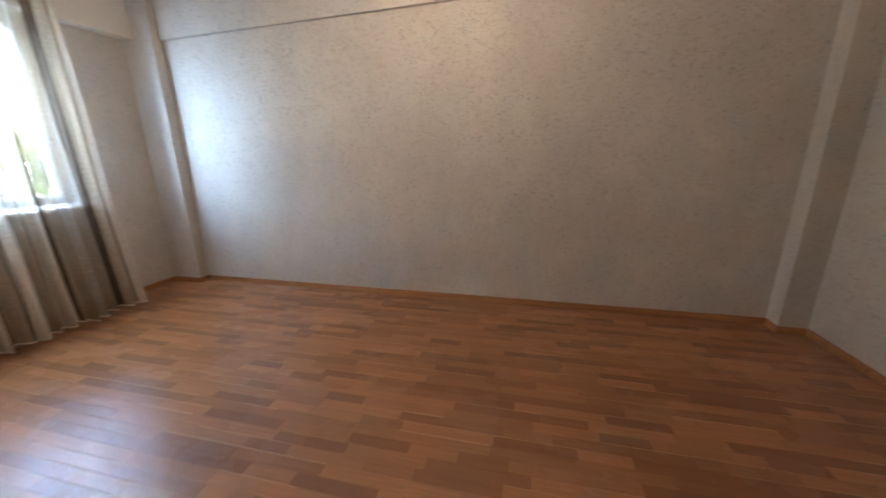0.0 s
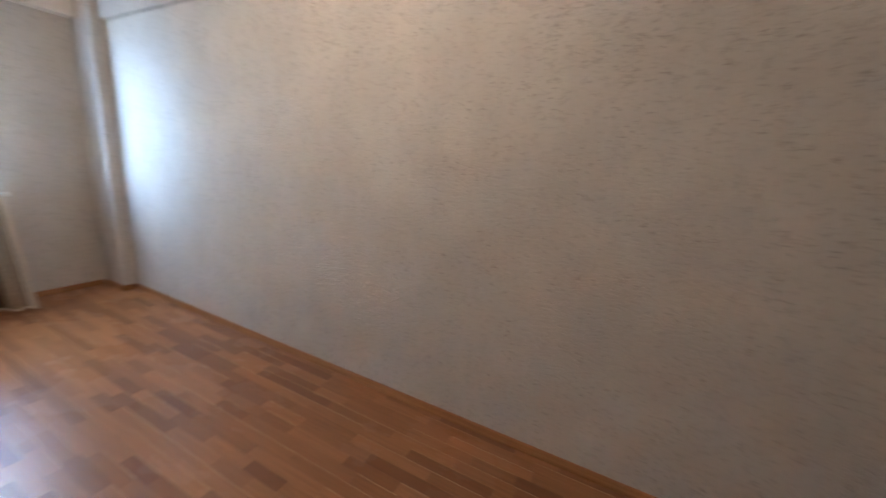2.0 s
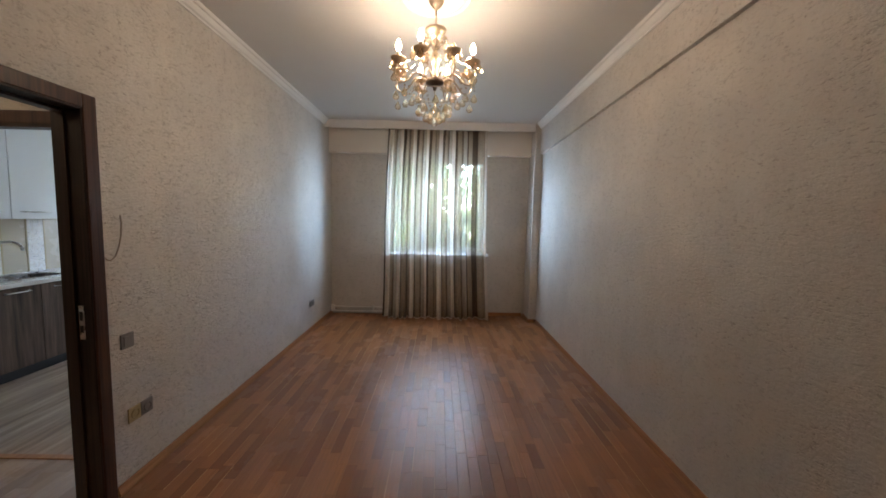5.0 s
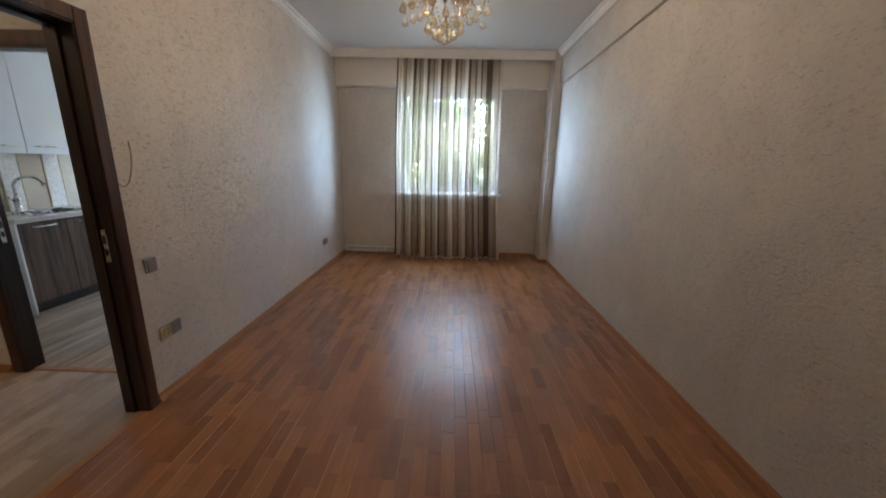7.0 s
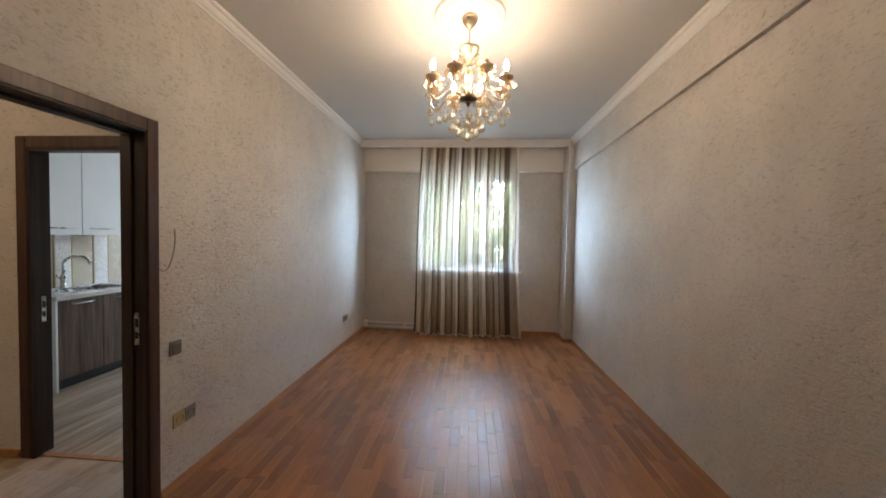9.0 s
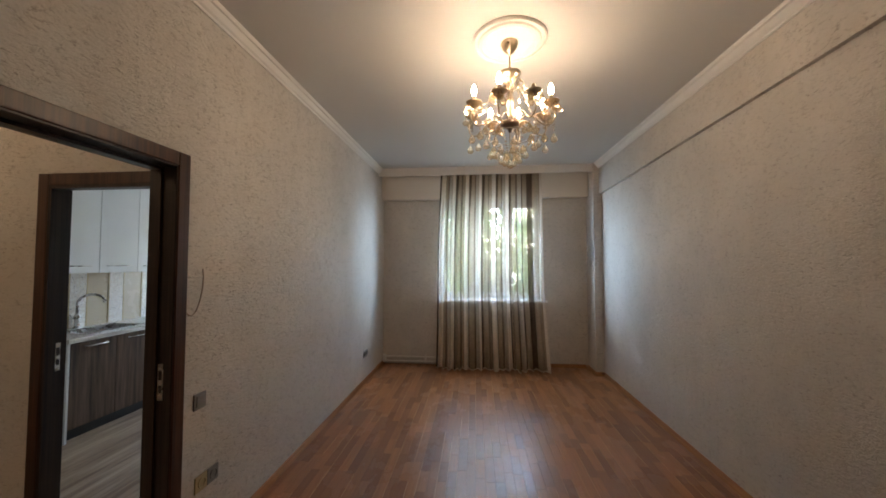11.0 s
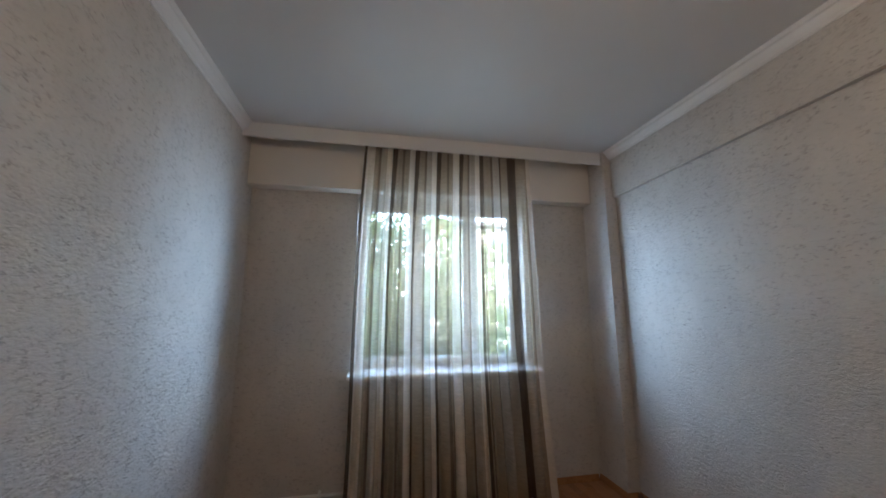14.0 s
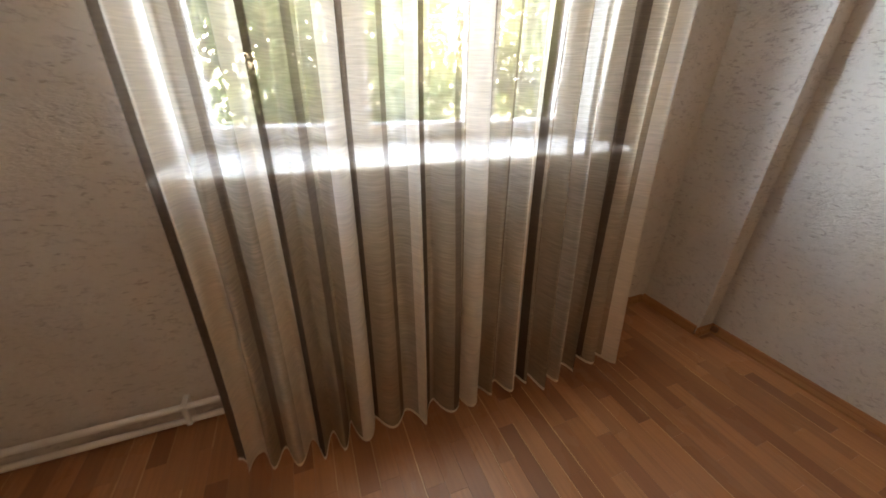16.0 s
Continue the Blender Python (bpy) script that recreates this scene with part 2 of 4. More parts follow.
M_LEAF.color(M_LEAF.ramp(lr, [(0.0, (0.05, 0.08, 0.03)), (1.0, (0.15, 0.19, 0.08))]))
leaf_back, leaf_mix = M_LEAF.node("ShaderNodeBsdfTranslucent"), M_LEAF.node("ShaderNodeMixShader")
leaf_back.inputs[0].default_value = (0.12, 0.17, 0.05, 1)
leaf_mix.inputs[0].default_value = 0.45
M_LEAF.link(M_LEAF.b.outputs[0], leaf_mix.inputs[1])
M_LEAF.link(leaf_back.outputs[0], leaf_mix.inputs[2])
M_LEAF.link(leaf_mix.outputs[0], M_LEAF.out.inputs[0])
M_LEAF = M_LEAF.m
M_FACADE = plain_material("render_facade", (0.22, 0.215, 0.205), 0.8, var=0.06, scale=0.6)
M_DARKPANE = plain_material("far_window_glass", (0.06, 0.07, 0.08), 0.1)


# ---------------------------------------------------------------- mesh helpers
def finish(bm, name, materials, smooth=False):
    me = bpy.data.meshes.new(name)
    bmesh.ops.recalc_face_normals(bm, faces=bm.faces)
    bm.to_mesh(me)
    bm.free()
    for m in (materials if isinstance(materials, (list, tuple)) else [materials]):
        me.materials.append(m)
    if smooth:
        for p in me.polygons:
            p.use_smooth = True
    return me


def box(bm, x0, x1, y0, y1, z0, z1, bevel=0.0, segments=2):
    r = bmesh.ops.create_cube(bm, size=1.0, matrix=Matrix.LocRotScale(
        ((x0 + x1) / 2, (y0 + y1) / 2, (z0 + z1) / 2), None, (abs(x1 - x0), abs(y1 - y0), abs(z1 - z0))))
    if bevel:
        edges = list({e for v in r["verts"] for e in v.link_edges})
        bmesh.ops.bevel(bm, geom=edges, offset=bevel, segments=segments, profile=0.5, affect="EDGES")
    return bm


def boxes(*rows, bevel=0.0):
    bm = bmesh.new()
    for r in rows:
        box(bm, *r, bevel=bevel)
    return bm


def lathe(profile, n=20, at=(0, 0, 0)):
    """A turned shape from (radius, height) pairs."""
    bm = bmesh.new()
    rings = []
    for r, z in profile:
        if r < 1e-5:
            rings.append([bm.verts.new((at[0], at[1], at[2] + z))])
        else:
            rings.append([bm.verts.new((at[0] + r * math.cos(2 * math.pi * i / n), at[1] + r * math.sin(2 * math.pi * i / n), at[2] + z)) for i in range(n)])
    for a, b in zip(rings, rings[1:]):
        for i in range(n):
            j = (i + 1) % n
            if len(a) == 1 and len(b) == 1:
                continue
            if len(a) == 1:
                bm.faces.new((a[0], b[j], b[i]))
            elif len(b) == 1:
                bm.faces.new((a[i], a[j], b[0]))
            else:
                bm.faces.new((a[i], a[j], b[j], b[i]))
    return bm


def tube(points, radius, n=8, bm=None):
    """A round bar along points; radius is one number or one per point."""
    bm = bm or bmesh.new()
    pts = [Vector(p) for p in points]
    rad = radius if isinstance(radius, (list, tuple)) else [radius] * len(pts)
    rings, side = [], None
    for i, p in enumerate(pts):
        d = (pts[min(i + 1, len(pts) - 1)] - pts[max(i - 1, 0)]).normalized()
        if side is None:
            side = d.cross(Vector((0, 0, 1)) if abs(d.z) < 0.9 else Vector((1, 0, 0))).normalized()
        side = (side - d * side.dot(d)).normalized()
        up = d.cross(side)
        rings.append([bm.verts.new(p + rad[i] * (math.cos(2 * math.pi * k / n) * side + math.sin(2 * math.pi * k / n) * up)) for k in range(n)])
    for a, b in zip(rings, rings[1:]):
        for k in range(n):
            bm.faces.new((a[k], a[(k + 1) % n], b[(k + 1) % n], b[k]))
    bm.faces.new(rings[0][::-1])
    bm.faces.new(rings[-1])
    return bm


def prism(profile, axis, a, b, bm=None):
    """A moulding: profile points in the plane across axis ('X': (y, z), 'Y': (x, z)), run from a to b."""
    bm = bm or bmesh.new()
    def at(s, p):
        return (s, p[0], p[1]) if axis == "X" else (p[0], s, p[1])
    ends = [[bm.verts.new(at(s, p)) for p in profile] for s in (a, b)]
    n = len(profile)
    for i in range(n):
        bm.faces.new((ends[0][i], ends[0][(i + 1) % n], ends[1][(i + 1) % n], ends[1][i]))
    bm.faces.new(ends[0][::-1])
    bm.faces.new(ends[1])
    return bm


def part(name, bm, material, parent, label="", smooth=False):
    """Links a bmesh as one mesh object under a thing or part; None makes a thing."""
    ob = new(name, finish(bm, name, material, smooth))
    if parent is not None:
        ob.parent = parent
        ob.matrix_parent_inverse = parent.matrix_basis.inverted() if parent.parent is None else Matrix()
    return tagged(ob, label=label)


def thing(name, label, category, at=(0, 0, 0), group="", kind=""):
    ob = new(name)
    ob.empty_display_size = 0.1
    ob.matrix_basis = Matrix.Translation(at)
    return tagged(ob, label, category, group, kind)


def solid(name, bm, material, label, category, kind="structure", smooth=False, group=""):
    return tagged(new(name, finish(bm, name, material, smooth)), label, category, group, kind)


# ---------------------------------------------------------------- the room's shell
W, D, H, BACK = 3.19, 6.0, 2.95, -0.128
DOOR0, DOOR1, DTOP = 1.36, 2.124, 2.005          # clear opening of the room's door
KX0, KX1, KY0, KY1 = -1.125, -0.30, 2.47, 2.565   # kitchen doorway
WX0, WX1, WZ0, WZ1 = 0.875, 2.415, 1.0, 2.50       # window opening

solid("wall_left", boxes((-0.12, 0, BACK, DOOR0 - 0.03, 0, H), (-0.12, 0, DOOR0 - 0.03, DOOR1 + 0.03, DTOP + 0.03, H), (-0.12, 0, DOOR1 + 0.03, D, 0, H)),
      M_WALL, "beige embossed wallpapered wall with a doorway", "wall")
solid("wall_right", boxes((W, W + 0.2, BACK - 0.2, D + 0.35, -0.02, H)), M_WALL, "beige embossed wallpapered wall with brown flecks", "wall")
solid("wall_far", boxes((-0.12, WX0, D, D + 0.35, 0, H), (WX1, W, D, D + 0.35, 0, H), (WX0, WX1, D, D + 0.35, 0, WZ0 - 0.03), (WX0, WX1, D, D + 0.35, WZ1, H)),
      M_WALL, "wallpapered window wall below a beam", "wall")
solid("wall_back", boxes((-2.75, W, BACK - 0.2, BACK, -0.02, H)), M_WALL, "beige embossed wallpapered back wall", "wall")
solid("pilaster_1", boxes((3.08, W, 5.648, D, 0, H), bevel=0.004), M_WALL, "wallpapered pilaster beside the window", "pilaster")
solid("pilaster_2", boxes((3.036, W, BACK, 0.072, 0, H), bevel=0.004), M_WALL, "wallpapered pilaster in the back corner", "pilaster")
band = boxes((W - 0.034, W, 0.072, 5.648, 2.508, H), bevel=0.003)
for v in band.verts:
    if v.co.z < 2.7:
        v.co.z += 0.022 * (5.648 - v.co.y)
solid("wall_band", band, M_WALL, "wallpapered beam casing proud of the wall top", "beam")
solid("beam", boxes((0, 3.08, 5.875, D, 2.515, H), bevel=0.004), M_BEAM, "cream painted beam above the window", "beam")
solid("ceiling", boxes((-2.75, W + 0.2, BACK - 0.2, D + 0.35, H, H + 0.15)), M_CEIL, "smooth off-white painted ceiling", "ceiling")
solid("pelmet", boxes((0, W - 0.034, 5.682, 5.702, 2.835, H), bevel=0.002), M_CORNICE, "white curtain pelmet board under the ceiling", "pelmet")


def cornice_profile(sign, x):
    return [(x, H - 0.078), (x + sign * 0.010, H - 0.078), (x + sign * 0.013, H - 0.066), (x + sign * 0.027, H - 0.056), (x + sign * 0.038, H - 0.038),
            (x + sign * 0.044, H - 0.026), (x + sign * 0.056, H - 0.023), (x + sign * 0.062, H - 0.009), (x + sign * 0.062, H), (x, H)]


solid("cornice_1", prism(cornice_profile(1, 0), "Y", BACK, 5.682), M_CORNICE, "white stepped ceiling cornice", "cornice")
solid("cornice_2", prism(cornice_profile(-1, W - 0.034), "Y", 0.072, 5.682), M_CORNICE, "white stepped ceiling cornice", "cornice")
solid("cornice_3", prism(cornice_profile(1, BACK), "X", 0.062, 3.036), M_CORNICE, "white stepped ceiling cornice", "cornice")


def skirting_profile(sign, x):
    return [(x, 0), (x + sign * 0.020, 0), (x + sign * 0.020, 0.012), (x + sign * 0.013, 0.026), (x + sign * 0.010, 0.044), (x + sign * 0.006, 0.050), (x, 0.050)]


sk = prism(skirting_profile(-1, W), "Y", 0.072, 5.648)
prism(skirting_profile(-1, 3.08), "Y", 5.66, D, sk)
prism(skirting_profile(-1, 5.648), "X", 3.06, W - 0.02, sk)
prism(skirting_profile(-1, D), "X", 1.9, 3.052, sk)
prism(skirting_profile(-1, 3.036), "Y", BACK + 0.02, 0.092, sk)
prism(skirting_profile(1, 0.072), "X", 3.016, W - 0.02, sk)
solid("baseboard_1", sk, M_SKIRT, "orange-brown wooden skirting", "baseboard")
sk = prism(skirting_profile(1, 0), "Y", DOOR1 + 0.08, D)
prism(skirting_profile(1, 0), "Y", BACK + 0.02, DOOR0 - 0.08, sk)
prism(skirting_profile(1, BACK), "X", 0.0, 3.036, sk)
solid("baseboard_2", sk, M_SKIRT, "orange-brown wooden skirting", "baseboard")

# ---------------------------------------------------------------- hall and kitchen shell
solid("hall_wall", boxes((-2.75, KX0 - 0.03, KY0, KY1, 0, H), (KX0 - 0.03, KX1 + 0.03, KY0, KY1, DTOP + 0.03, H), (KX1 + 0.03, -0.12, KY0, KY1, 0, H)),
      M_WALL, "wallpapered hall wall with the kitchen doorway", "wall")
solid("hall_end_wall", boxes((-2.75, -2.63, BACK, KY0, 0, H), (-2.75, -2.63, KY1, D, 0, H)), M_WALL, "plain wall that closes hall and kitchen", "wall")
solid("kitchen_far_wall", boxes((-2.75, -1.75, D, D + 0.35, 0, H), (-0.55, -0.12, D, D + 0.35, 0, H), (-1.75, -0.55, D, D + 0.35, 0, 0.95), (-1.75, -0.55, D, D + 0.35, 2.4, H)),
      M_BEAM, "plain kitchen wall with a window opening", "wall")
sk = prism(skirting_profile(-1, KY0), "X", -2.63, KX0 - 0.1)
solid("baseboard_3", sk, M_SKIRT, "orange-brown wooden skirting in the hall", "baseboard")

# ---------------------------------------------------------------- window
window = thing("window_1", "white plastic window with three lights", "window", (1.64, 6.1, 1.0), kind="structure")
MUL = ((1.375, 1.450), (1.905, 1.980))
part("window_frame", boxes((WX0, WX1, 6.20, 6.27, WZ0 - 0.03, WZ0 + 0.03), (WX0, WX1, 6.20, 6.27, WZ1 - 0.045, WZ1), (WX0, WX0 + 0.045, 6.20, 6.27, WZ0 + 0.03, WZ1 - 0.045),
                           (WX1 - 0.045, WX1, 6.20, 6.27, WZ0 + 0.03, WZ1 - 0.045), *[(a, b, 6.20, 6.27, WZ0 + 0.03, WZ1 - 0.045) for a, b in MUL], bevel=0.004), M_WHITE, window)
edges = [WX0 + 0.045, MUL[0][0], MUL[0][1], MUL[1][0], MUL[1][1], WX1 - 0.045]
for i in range(3):
    a, b = edges[2 * i], edges[2 * i + 1]
    z0, z1 = WZ0 + 0.03, WZ1 - 0.045
    sash = part("sash", boxes((a, b, 6.185, 6.24, z0, z0 + 0.04), (a, b, 6.185, 6.24, z1 - 0.04, z1), (a, a + 0.03, 6.185, 6.24, z0 + 0.04, z1 - 0.04),
                              (b - 0.03, b, 6.185, 6.24, z0 + 0.04, z1 - 0.04), bevel=0.004), M_WHITE, window)
    pane = part("pane", boxes((a + 0.02, b - 0.02, 6.21, 6.216, z0 + 0.03, z1 - 0.03)), M_PANE, sash)
    pane.visible_shadow = False
part("window_sill", boxes((0.845, 2.468, 5.79, 6.199, 0.97, 1.0), bevel=0.008), M_WHITE, window, "white projecting plastic sill")

# ---------------------------------------------------------------- radiator and pipes
radiator = thing("radiator", "white panel radiator under the window sill behind the curtain", "radiator", (1.45, 5.92, 0.16))
rb = boxes((1.02, 1.86, 5.93, 5.955, 0.18, 0.745), bevel=0.006)
for i in range(13):
    box(rb, 1.04 + i * 0.062, 1.085 + i * 0.062, 5.90, 5.945, 0.21, 0.715, 0.008)
part("panel", rb, M_PIPE, radiator)
part("grille", boxes((1.02, 1.86, 5.905, 5.985, 0.745, 0.757), bevel=0.003), M_PIPE, radiator)
for x in (1.15, 1.72):
    part("bracket", boxes((x, x + 0.03, 5.955, 6.0, 0.3, 0.62), bevel=0.002), M_STEEL, radiator)
pipes = thing("heating_pipe", "white painted heating pipes along the foot of the wall", "pipe", (0.5, 5.95, 0.0))
part("upper_pipe", tube([(0.03, 5.99, 0.118), (0.03, 5.965, 0.118), (0.045, 5.952, 0.118), (0.98, 5.952, 0.118), (0.995, 5.952, 0.13), (0.995, 5.94, 0.20), (1.03, 5.94, 0.24)], 0.0125, 10), M_PIPE, pipes, smooth=True)
part("lower_pipe", tube([(0.03, 5.99, 0.050), (0.03, 5.965, 0.050), (0.045, 5.952, 0.050), (1.86, 5.952, 0.050), (1.90, 5.952, 0.07), (1.90, 5.94, 0.66), (1.85, 5.94, 0.70)], 0.0125, 10), M_PIPE, pipes, smooth=True)
part("elbow_cover", boxes((0.004, 0.055, 5.945, 5.998, 0.03, 0.145), bevel=0.012), M_PIPE, pipes)
for x in (0.66,):
    part("pipe_clip", boxes((x, x + 0.02, 5.935, 5.999, 0.035, 0.135), bevel=0.004), M_PIPE, pipes)

# ---------------------------------------------------------------- curtain
STRIPES = [("D", .012), ("C", .060), ("T", .085), ("G", .098), ("S", .130)]
for k in range(1, 5):                              # a repeat of cream, brown and sheer tan
    STRIPES += [("C", .13 * k + .031), ("D", .13 * k + .060), ("T", .13 * k + .088), ("G", .13 * k + .100), ("ST"[k % 2], .13 * k + .130)]
STRIPES += [("C", .682), ("D", .705), ("T", .745), ("G", .765), ("S", .80), ("D", .815), ("T", .85), ("D", .910), ("T", .98), ("C", 1.01)]


def stripe_at(s, v):
    """The stripe at s across; the brown ones are pinched by the pleats lower down."""
    start = 0.0
    for kind, end in STRIPES:
        if s < end:
            if kind == "D" and 0.02 < s < 0.7 and s > start + (end - start) * (1 - 0.5 * min(1.0, v / 0.3)):
                return "T"
            return kind
        start = end


def curtain_sheet():
    bm = bmesh.new()
    cols, rows = 560, 32
    rng = random.Random(4)
    folds = [0.0]
    while folds[-1] < 1.1:
        folds.append(folds[-1] + rng.uniform(0.040, 0.080))
    depth = [rng.uniform(0.55, 1.0) for _ in folds]
    drift = [rng.uniform(-1, 1) for _ in folds]

    def wave(s):
        k = max(i for i, f in enumerate(folds) if f <= s + 1e-9)
        u = (s - folds[k]) / (folds[k + 1] - folds[k])
        return (0.5 - 0.5 * math.cos(2 * math.pi * u)) * depth[k], k, u

    grid = []
    for j in range(rows + 1):
        v = min(j / 31, 1 - 0.005) if j < rows else 1.0     # 0 at the top
        z = 2.88 - v * 2.865
        line = []
        for i in range(cols + 1):
            s = i / cols
            h, k, u = wave(s)
            x0 = 0.926 - 0.085 * v - 0.012 * math.sin(v * 5)
            x1 = 2.385 + 0.03 * v + 0.055 * max(0, v - 0.6) / 0.4
            amp = 0.022 + 0.075 * v
            x = x0 + (x1 - x0) * s + 0.012 * drift[k] * math.sin(2 * math.pi * u) * (0.4 + v)
            y = 5.752 - 0.03 * v - amp * h + 0.006 * math.sin(9 * v + 20 * s)
            zz = z + (0.004 + 0.012 * (1 - h) + 0.010 * math.sin(31 * s) + 0.006 * math.sin(57 * s)) * max(0, v - 0.9) * 10
            line.append(bm.verts.new((x, y, max(zz, 0.004))))
        grid.append(line)
    order = "SCGTD"
    for j in range(rows):
        for i in range(cols):
            f = bm.faces.new((grid[j][i], grid[j][i + 1], grid[j + 1][i + 1], grid[j + 1][i]))
            s = (i + 0.5) / cols
            f.material_index = order.index(stripe_at(s, j / rows)) if j < rows - 1 else 5
            f.smooth = True
    return bm


curtain = thing("curtain", "striped cream and brown voile curtain hanging to the floor", "curtain", (1.65, 5.72, 0.0))
part("cloth", curtain_sheet(), [M_SHEER, M_CREAM, M_GREY, M_TAN, M_BROWN, M_HEM], curtain)
part("curtain_rail", boxes((0.06, 3.05, 5.735, 5.765, 2.885, 2.949), bevel=0.004), M_WHITE, curtain, "white ceiling curtain rail")

# ---------------------------------------------------------------- doors


def strike(parent, x, y, z, face):
    """A plated latch keeper; face '+Y' or '-Y' or '+X'."""
    if face == "+X":
        pl = boxes((x, x + 0.003, y - 0.013, y + 0.013, z - 0.085, z + 0.085), bevel=0.001)
        hole = boxes((x + 0.001, x + 0.0045, y - 0.008, y + 0.008, z + 0.01, z + 0.055), (x + 0.001, x + 0.0045, y - 0.008, y + 0.008, z - 0.05, z - 0.015))
    else:
        s = 1 if face == "+Y" else -1
        pl = boxes((x - 0.013, x + 0.013, *sorted((y, y + s * 0.003)), z - 0.085, z + 0.085), bevel=0.001)
        hole = boxes((x - 0.008, x + 0.008, *sorted((y + s * 0.001, y + s * 0.0045)), z + 0.01, z + 0.055), (x - 0.008, x + 0.008, *sorted((y + s * 0.001, y + s * 0.0045)), z - 0.05, z - 0.015))
    p = part("strike_plate", pl, M_STEEL, parent, "chrome strike plate")
    part("keeper_hole", hole, M_BLACK, p)


door = thing("door_1", "dark brown wooden door frame and open door", "door", (0, 1.78, 0), kind="structure")
T = 0.03
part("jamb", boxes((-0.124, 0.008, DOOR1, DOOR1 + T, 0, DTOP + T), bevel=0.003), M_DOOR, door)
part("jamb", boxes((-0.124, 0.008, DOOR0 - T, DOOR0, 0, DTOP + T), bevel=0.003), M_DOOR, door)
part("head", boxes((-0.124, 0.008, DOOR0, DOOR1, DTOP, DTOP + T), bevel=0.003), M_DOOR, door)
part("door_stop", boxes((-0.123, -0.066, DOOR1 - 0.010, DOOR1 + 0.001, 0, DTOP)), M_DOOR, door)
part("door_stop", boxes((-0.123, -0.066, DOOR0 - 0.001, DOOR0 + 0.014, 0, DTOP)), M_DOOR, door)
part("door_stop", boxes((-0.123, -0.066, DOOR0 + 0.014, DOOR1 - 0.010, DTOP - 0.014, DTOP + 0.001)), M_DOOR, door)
for wall, s in ((0.0, 1), (-0.12, -1)):
    lo, hi = sorted((wall + s * 0.0005, wall + s * 0.016))
    part("casing", boxes((lo, hi, DOOR1 + 0.005, DOOR1 + 0.072, 0, DTOP + 0.076), bevel=0.005), M_CASING, door)
    part("casing", boxes((lo, hi, DOOR0 - 0.075, DOOR0 - 0.008, 0, DTOP + 0.076), bevel=0.005), M_CASING, door)
    part("casing", boxes((lo, hi - 0.001 if s > 0 else hi, DOOR0 - 0.008, DOOR1 + 0.005, DTOP + 0.008, DTOP + 0.076), bevel=0.005), M_CASING, door)
strike(door, -0.045, DOOR1 - 0.0005, 0.982, "-Y")
part("threshold", boxes((-0.03, 0.012, DOOR0, DOOR1, -0.004, 0.005), bevel=0.002), M_SKIRT, door)

# the open leaf, hinged on the near jamb and swung into the room
lm = pose(0.03, DOOR0 + 0.01, 0, 0, 0, -146)


def leaf_part(name, rows, material, parent, label=""):
    bm = boxes(*rows, bevel=0.003)
    bmesh.ops.transform(bm, matrix=lm, verts=bm.verts)
    return part(name, bm, material, parent, label)


leaf = leaf_part("door_leaf", [(0, 0.04, 0.0, 0.11, 0.008, 1.995), (0, 0.04, 0.30, 0.76, 0.008, 1.995), (0, 0.04, 0.11, 0.30, 0.008, 0.12), (0, 0.04, 0.11, 0.30, 1.87, 1.995)], M_DOOR, door, "dark brown door leaf with a glass strip")
leaf_part("glass_strip", [(0.017, 0.023, 0.1, 0.31, 0.11, 1.88)], M_FROST, leaf, "frosted glass strip")
hb = tube([(0.115, 0, 0), (0, 0, 0)], 0.009, 8)
bmesh.ops.transform(hb, matrix=lm @ pose(0.085, 0.70, 1.0, 0, 0, 90), verts=hb.verts)
part("door_handle", hb, M_STEEL, leaf, "chrome lever handle", smooth=True)

kdoor = thing("door_2", "dark brown frame of the kitchen doorway", "door", (-0.69, 2.5, 0), kind="structure")
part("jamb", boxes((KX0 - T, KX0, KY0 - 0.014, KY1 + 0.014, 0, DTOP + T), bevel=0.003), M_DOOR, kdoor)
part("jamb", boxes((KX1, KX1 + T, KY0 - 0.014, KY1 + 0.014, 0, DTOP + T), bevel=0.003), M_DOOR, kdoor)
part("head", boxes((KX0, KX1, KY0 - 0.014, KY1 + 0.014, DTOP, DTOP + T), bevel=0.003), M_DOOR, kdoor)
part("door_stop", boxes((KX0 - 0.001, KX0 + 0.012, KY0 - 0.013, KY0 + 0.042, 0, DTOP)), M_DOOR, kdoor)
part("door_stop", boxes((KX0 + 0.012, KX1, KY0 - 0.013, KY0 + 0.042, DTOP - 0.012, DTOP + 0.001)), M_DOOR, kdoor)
for y0, y1 in ((KY0 - 0.0165, KY0 - 0.0005), (KY1 + 0.0005, KY1 + 0.0165)):
    part("casing", boxes((KX0 - 0.08, KX0 - 0.008, y0, y1, 0, DTOP + 0.08), bevel=0.005), M_CASING, kdoor)
    part("casing", boxes((KX1 + 0.008, KX1 + 0.08, y0, y1, 0, DTOP + 0.08), bevel=0.005), M_CASING, kdoor)
    part("casing", boxes((KX0 - 0.008, KX1 + 0.008, y0 + 0.001, y1 - 0.001, DTOP + 0.008, DTOP + 0.08), bevel=0.005), M_CASING, kdoor)
strike(kdoor, KX0 + 0.0005, KY0 + 0.062, 0.968, "+X")
part("threshold", boxes((KX0, KX1, KY0 + 0.02, KY0 + 0.06, -0.004, 0.006), bevel=0.002), M_SKIRT, kdoor, "wooden threshold strip")

# ---------------------------------------------------------------- switches, sockets, cord


